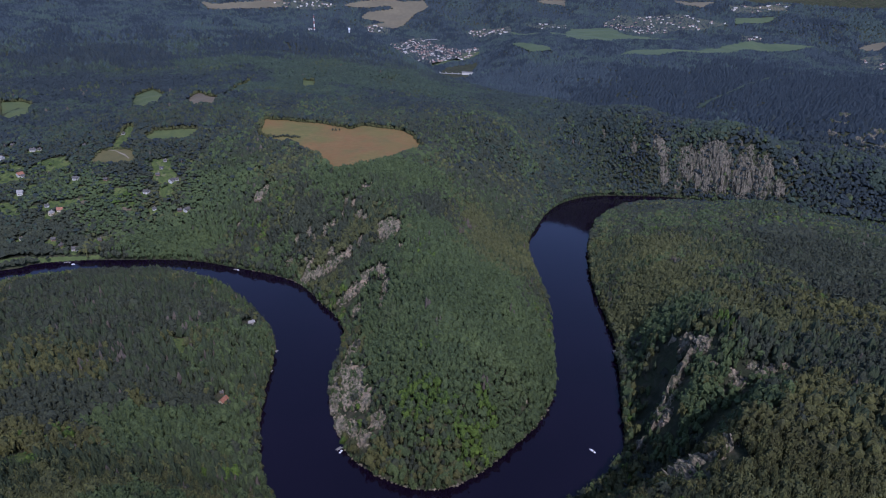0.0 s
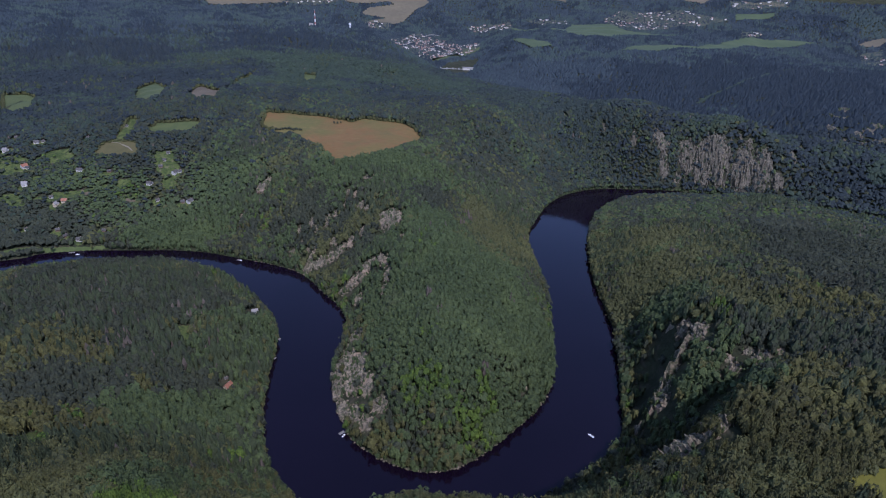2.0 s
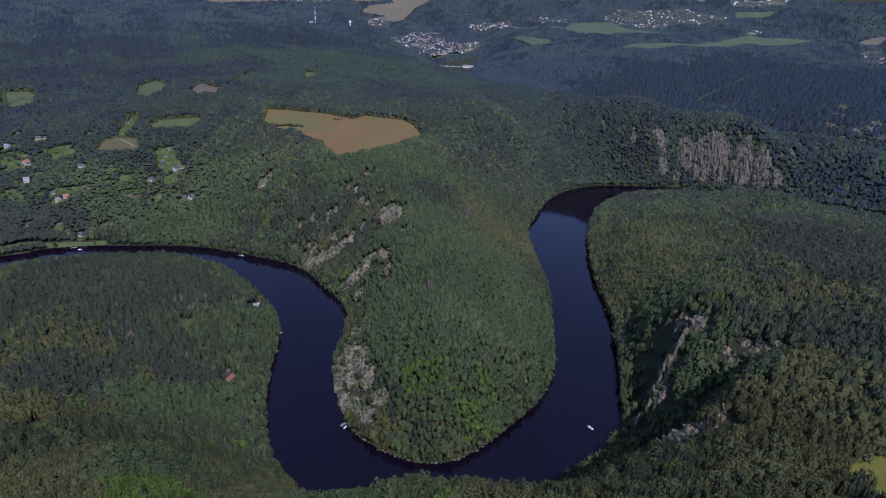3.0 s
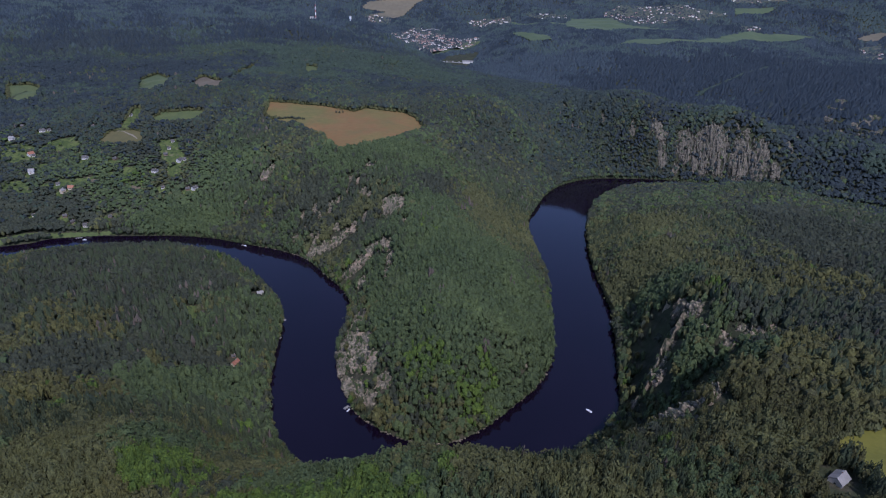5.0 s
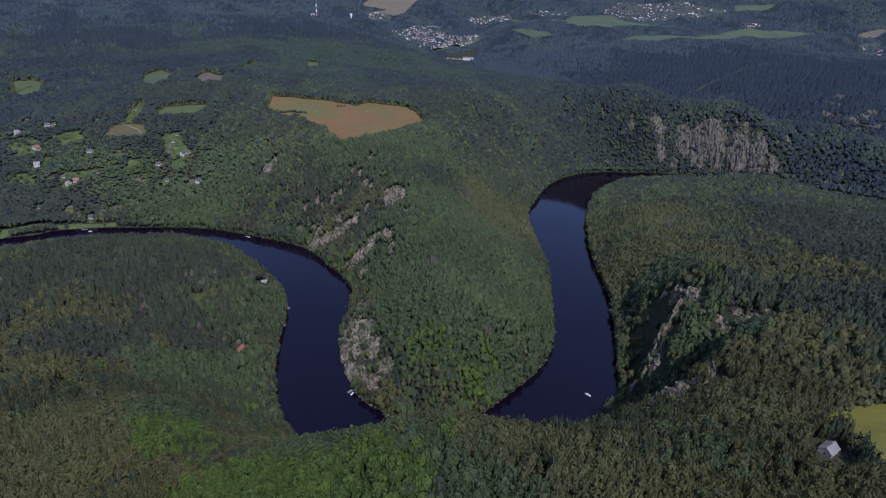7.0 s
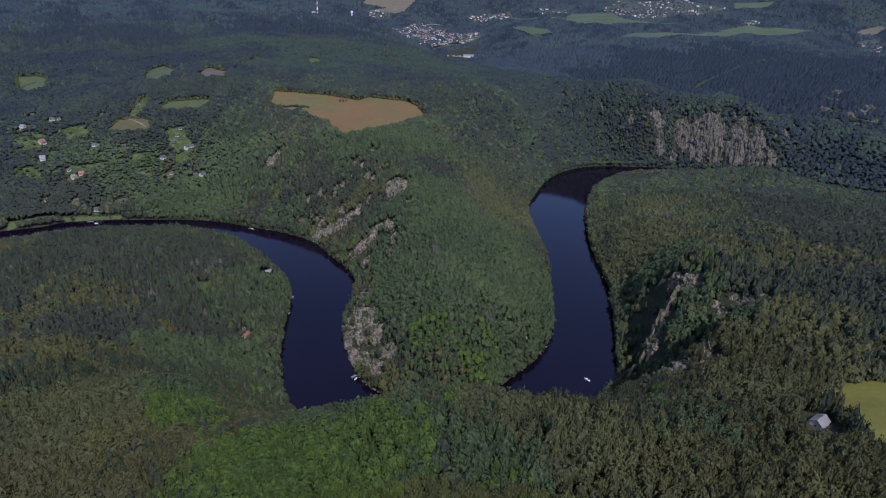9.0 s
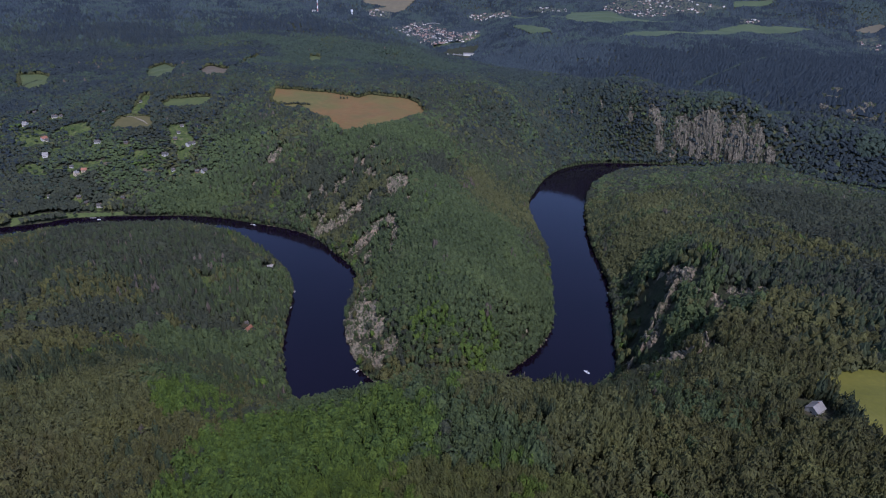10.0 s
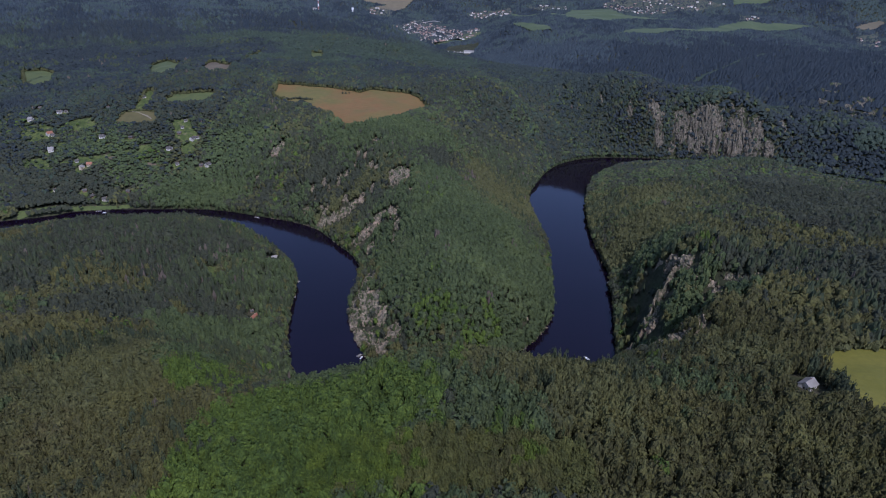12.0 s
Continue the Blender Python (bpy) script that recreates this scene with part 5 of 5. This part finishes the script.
TOWN_KINDS = (
    ("house", 14, 10, 7, 4.5, TOWN_WALL, TOWN_TILES), ("house", 16, 11, 8, 4.5, TOWN_WALL, GREY_ROOF), ("house", 13, 10, 6, 4, OCHRE_WALL, TOWN_TILES),
    ("house", 26, 13, 10, 1.5, TOWN_WALL, PALE_ROOF), ("house", 14, 11, 7, 4, TOWN_WALL, TOWN_TILES), ("house", 15, 11, 8, 4, TOWN_WALL, TOWN_TILES),
)
TOWN_RINGS = (
    ([(-400, 3820), (-239, 4076), (-45, 3824), (156, 3524), (103, 3296), (-34, 3205), (-102, 3021), (-179, 3109), (-236, 2737)], 210, 1, "town house with a %s roof in the river valley", "town houses"),
    ([(63, 4252), (376, 4300), (388, 4176), (121, 4143)], 26, 2, "riverside house with a %s roof beyond the town", "riverside houses"),
    ([(-646, 4281), (-446, 4245), (-431, 4107), (-564, 4107)], 12, 3, "hillside house with a %s roof above the town", "hillside houses"),
    ([(1114, 4255), (1526, 4239), (1766, 4012), (1446, 3912), (1155, 3754), (1002, 3768), (965, 4073)], 85, 4, "village house with a %s roof on the far plateau", "upland houses"),
    ([(1866, 4317), (2242, 4237), (2180, 4167), (1865, 4201)], 14, 5, "far village house with a %s roof on the hills", "farther houses"),
    ([(-1303, 4404), (-1009, 4528), (-840, 4499), (-982, 4392), (-1214, 4365)], 20, 6, "far house with a %s roof on the upland", "hilltop houses"),
    ([(490, 4290), (744, 4178), (716, 3999), (521, 4194)], 8, 7, "house with a %s roof beside a green field", "valley houses"),
    ([(1762, 3812), (1873, 3793), (1845, 3722), (1709, 3670)], 6, 8, "farm building with a %s roof by the far field", "farm houses"),
    ([(2310, 3484), (2436, 3491), (2251, 3157), (2059, 3035)], 6, 9, "house with a %s roof on the far wooded slope", "slope houses"),
)
for ring, count, seed, words, group in TOWN_RINGS:
    town(ring, count, seed, TOWN_KINDS, words, group)

# ---------------------------------------------------------------- weir, bridge, masts
def weir(x, y, turn):
    root = new("weir")
    part("deck", box(bmesh.new(), -75, 75, -3, 3, 8, 10), CONCRETE, root)
    part("sill", box(bmesh.new(), -75, 75, -5, 5, -8, 1.5), CONCRETE, root)
    for n in range(6):
        part("pier", box(bmesh.new(), -72 + n * 28.8 - 2.5, -72 + n * 28.8 + 2.5, -8, 8, -8, 13), CONCRETE, root)
    part("power_house", box(bmesh.new(), 60, 110, -14, 14, -8, 17), WHITE_WALL, root, "white power house block")
    part("roof", box(bmesh.new(), 59, 111, -15, 15, 17, 18), PALE_ROOF, root)
    root.matrix_basis = pose(x, y, 0, 0, 0, turn)
    return tagged(root, "pale concrete river weir with piers and power house", "weir")


def arch_bridge(x, y, z, turn, half):
    root = new("bridge")
    for side in (-4, 4):
        bm = bmesh.new()
        rows = [[bm.verts.new((half * s, side + dy, 14 * (1 - s * s) + dz)) for dy, dz in ((-0.8, -1.2), (0.8, -1.2), (0.8, 1.2), (-0.8, 1.2))] for s in np.linspace(-1, 1, 17)]
        for a, b in zip(rows[:-1], rows[1:]):
            for k in range(4):
                bm.faces.new((a[k], a[(k + 1) % 4], b[(k + 1) % 4], b[k]))
        part("arch", bm, CONCRETE, root)
    part("deck", box(bmesh.new(), -half - 20, half + 20, -5, 5, 2, 3.4), CONCRETE, root)
    for s in np.linspace(-0.75, 0.75, 7):
        for side in (-4, 4):
            part("hanger", box(bmesh.new(), half * s - 0.4, half * s + 0.4, side - 0.3, side + 0.3, 3.4, 14 * (1 - s * s) - 1), CONCRETE, root)
    root.matrix_basis = pose(x, y, z, 0, 0, turn)
    return tagged(root, "pale concrete arch bridge over the river in the town", "bridge")


def mast(x, y):
    root = new("radio_mast")
    for n in range(6):
        w = 2.6 - 0.3 * n
        part("section", box(bmesh.new(), -w, w, -w, w, n * 12, n * 12 + 12), RED_PAINT if n % 2 else WHITE_PAINT, root, "red band" if n % 2 else "white band")
    part("aerial", box(bmesh.new(), -0.4, 0.4, -0.4, 0.4, 72, 80), STEEL, root)
    part("platform", box(bmesh.new(), -4, 4, -4, 4, 52, 53), STEEL, root)
    root.matrix_basis = pose(x, y, level(x, y))
    tagged(root, "tall red and white radio mast on a wooded hill", "mast")
    hut = house("station_hut", 16, 10, 12, 4, WHITE_WALL, PALE_ROOF, False)
    hut.matrix_basis = pose(x - 16, y - 12, level(x - 16, y - 12))
    tagged(hut, "white station building below the radio mast", "building")
    CLEAR.append(([(x - 40, y - 45), (x + 25, y - 45), (x + 25, y + 10), (x - 40, y + 10)], 0.0))


def water_tower(x, y):
    root = new("water_tower")
    for name, r0, r1, z0, z1, m in (("shaft", 3.0, 2.6, 0, 20, WHITE_PAINT), ("tank", 5.5, 5.5, 20, 30, WHITE_PAINT), ("cap", 5.7, 0.6, 30, 33, PALE_ROOF)):
        bm = bmesh.new()
        bmesh.ops.create_cone(bm, cap_ends=True, segments=14, radius1=r0, radius2=r1, depth=z1 - z0, matrix=Matrix.Translation((0, 0, (z0 + z1) / 2)))
        part(name, bm, m, root)
    root.matrix_basis = pose(x, y, level(x, y))
    tagged(root, "white round water tower on a wooded hill", "tower")


mast(-655, 2868)
water_tower(-505, 2945)
weir(-14, 2810, 3)
arch_bridge(-143, 4064, 15, 8, 70)


# ---------------------------------------------------------------- boats and jetties
def boat(x, y, turn, length, words):
    root = new("motorboat")
    bm = bmesh.new()
    rows = []
    for s, w, low in ((-1, 0.8, 0.15), (-0.4, 1.0, 0.0), (0.3, 0.92, 0.02), (0.75, 0.5, 0.15), (1.0, 0.04, 0.45)):
        rows.append([bm.verts.new((s * length / 2, side * w * length * 0.17, z)) for side, z in ((-1, 0.75), (-0.7, low - 0.2), (0.7, low - 0.2), (1, 0.75))])
    for a, b in zip(rows[:-1], rows[1:]):
        for k in range(3):
            bm.faces.new((a[k], b[k], b[k + 1], a[k + 1]))
        bm.faces.new((a[3], b[3], b[0], a[0]))
    bm.faces.new(rows[0])
    part("hull", bm, WHITE_PAINT, root)
    cabin = part("cabin", box(bmesh.new(), -length * 0.12, length * 0.2, -length * 0.11, length * 0.11, 0.7, 1.5), WHITE_PAINT, root)
    part("windscreen", box(bmesh.new(), length * 0.2, length * 0.23, -length * 0.1, length * 0.1, 0.95, 1.45), PANE, cabin)
    part("canopy", box(bmesh.new(), -length * 0.3, -length * 0.1, -length * 0.12, length * 0.12, 1.35, 1.45), DECK, root, "brown canopy")
    root.matrix_basis = pose(x, y, 0, 0, 0, turn)
    return tagged(root, words, "boat")


def jetty(x, y, turn, length):
    root = new("jetty")
    part("deck", box(bmesh.new(), -length / 2, length / 2, -1.4, 1.4, 0.35, 0.6), DECK, root)
    for s in (-0.45, 0, 0.45):
        for side in (-1.2, 1.2):
            part("float", box(bmesh.new(), s * length - 0.5, s * length + 0.5, side - 0.4, side + 0.4, -0.3, 0.36), STEEL, root)
    root.matrix_basis = pose(x, y, 0, 0, 0, turn)
    return tagged(root, "small grey floating jetty at the river bank", "jetty", "jetties")


boat(165.5, 455, 135, 7.5, "white motorboat drifting on the dark river")
boat(-94, 437, 60, 5.0, "small white boat moored below the rocky shore")
boat(-585, 800, 10, 6.0, "white boat moored at the village bank")
boat(-326, 808, -15, 5.0, "small pale boat moored under the wooded bank")
boat(236, 640, 80, 5.0, "small pale boat moored beside the woods")
for x, y, turn, length in ((-97, 441, 50, 6), (-598, 806, 15, 9), (-330, 810, -15, 6), (-206, 600, 80, 4), (-201, 560, 85, 4), (233, 636, 80, 4)):
    jetty(x, y, turn, length)
woods()
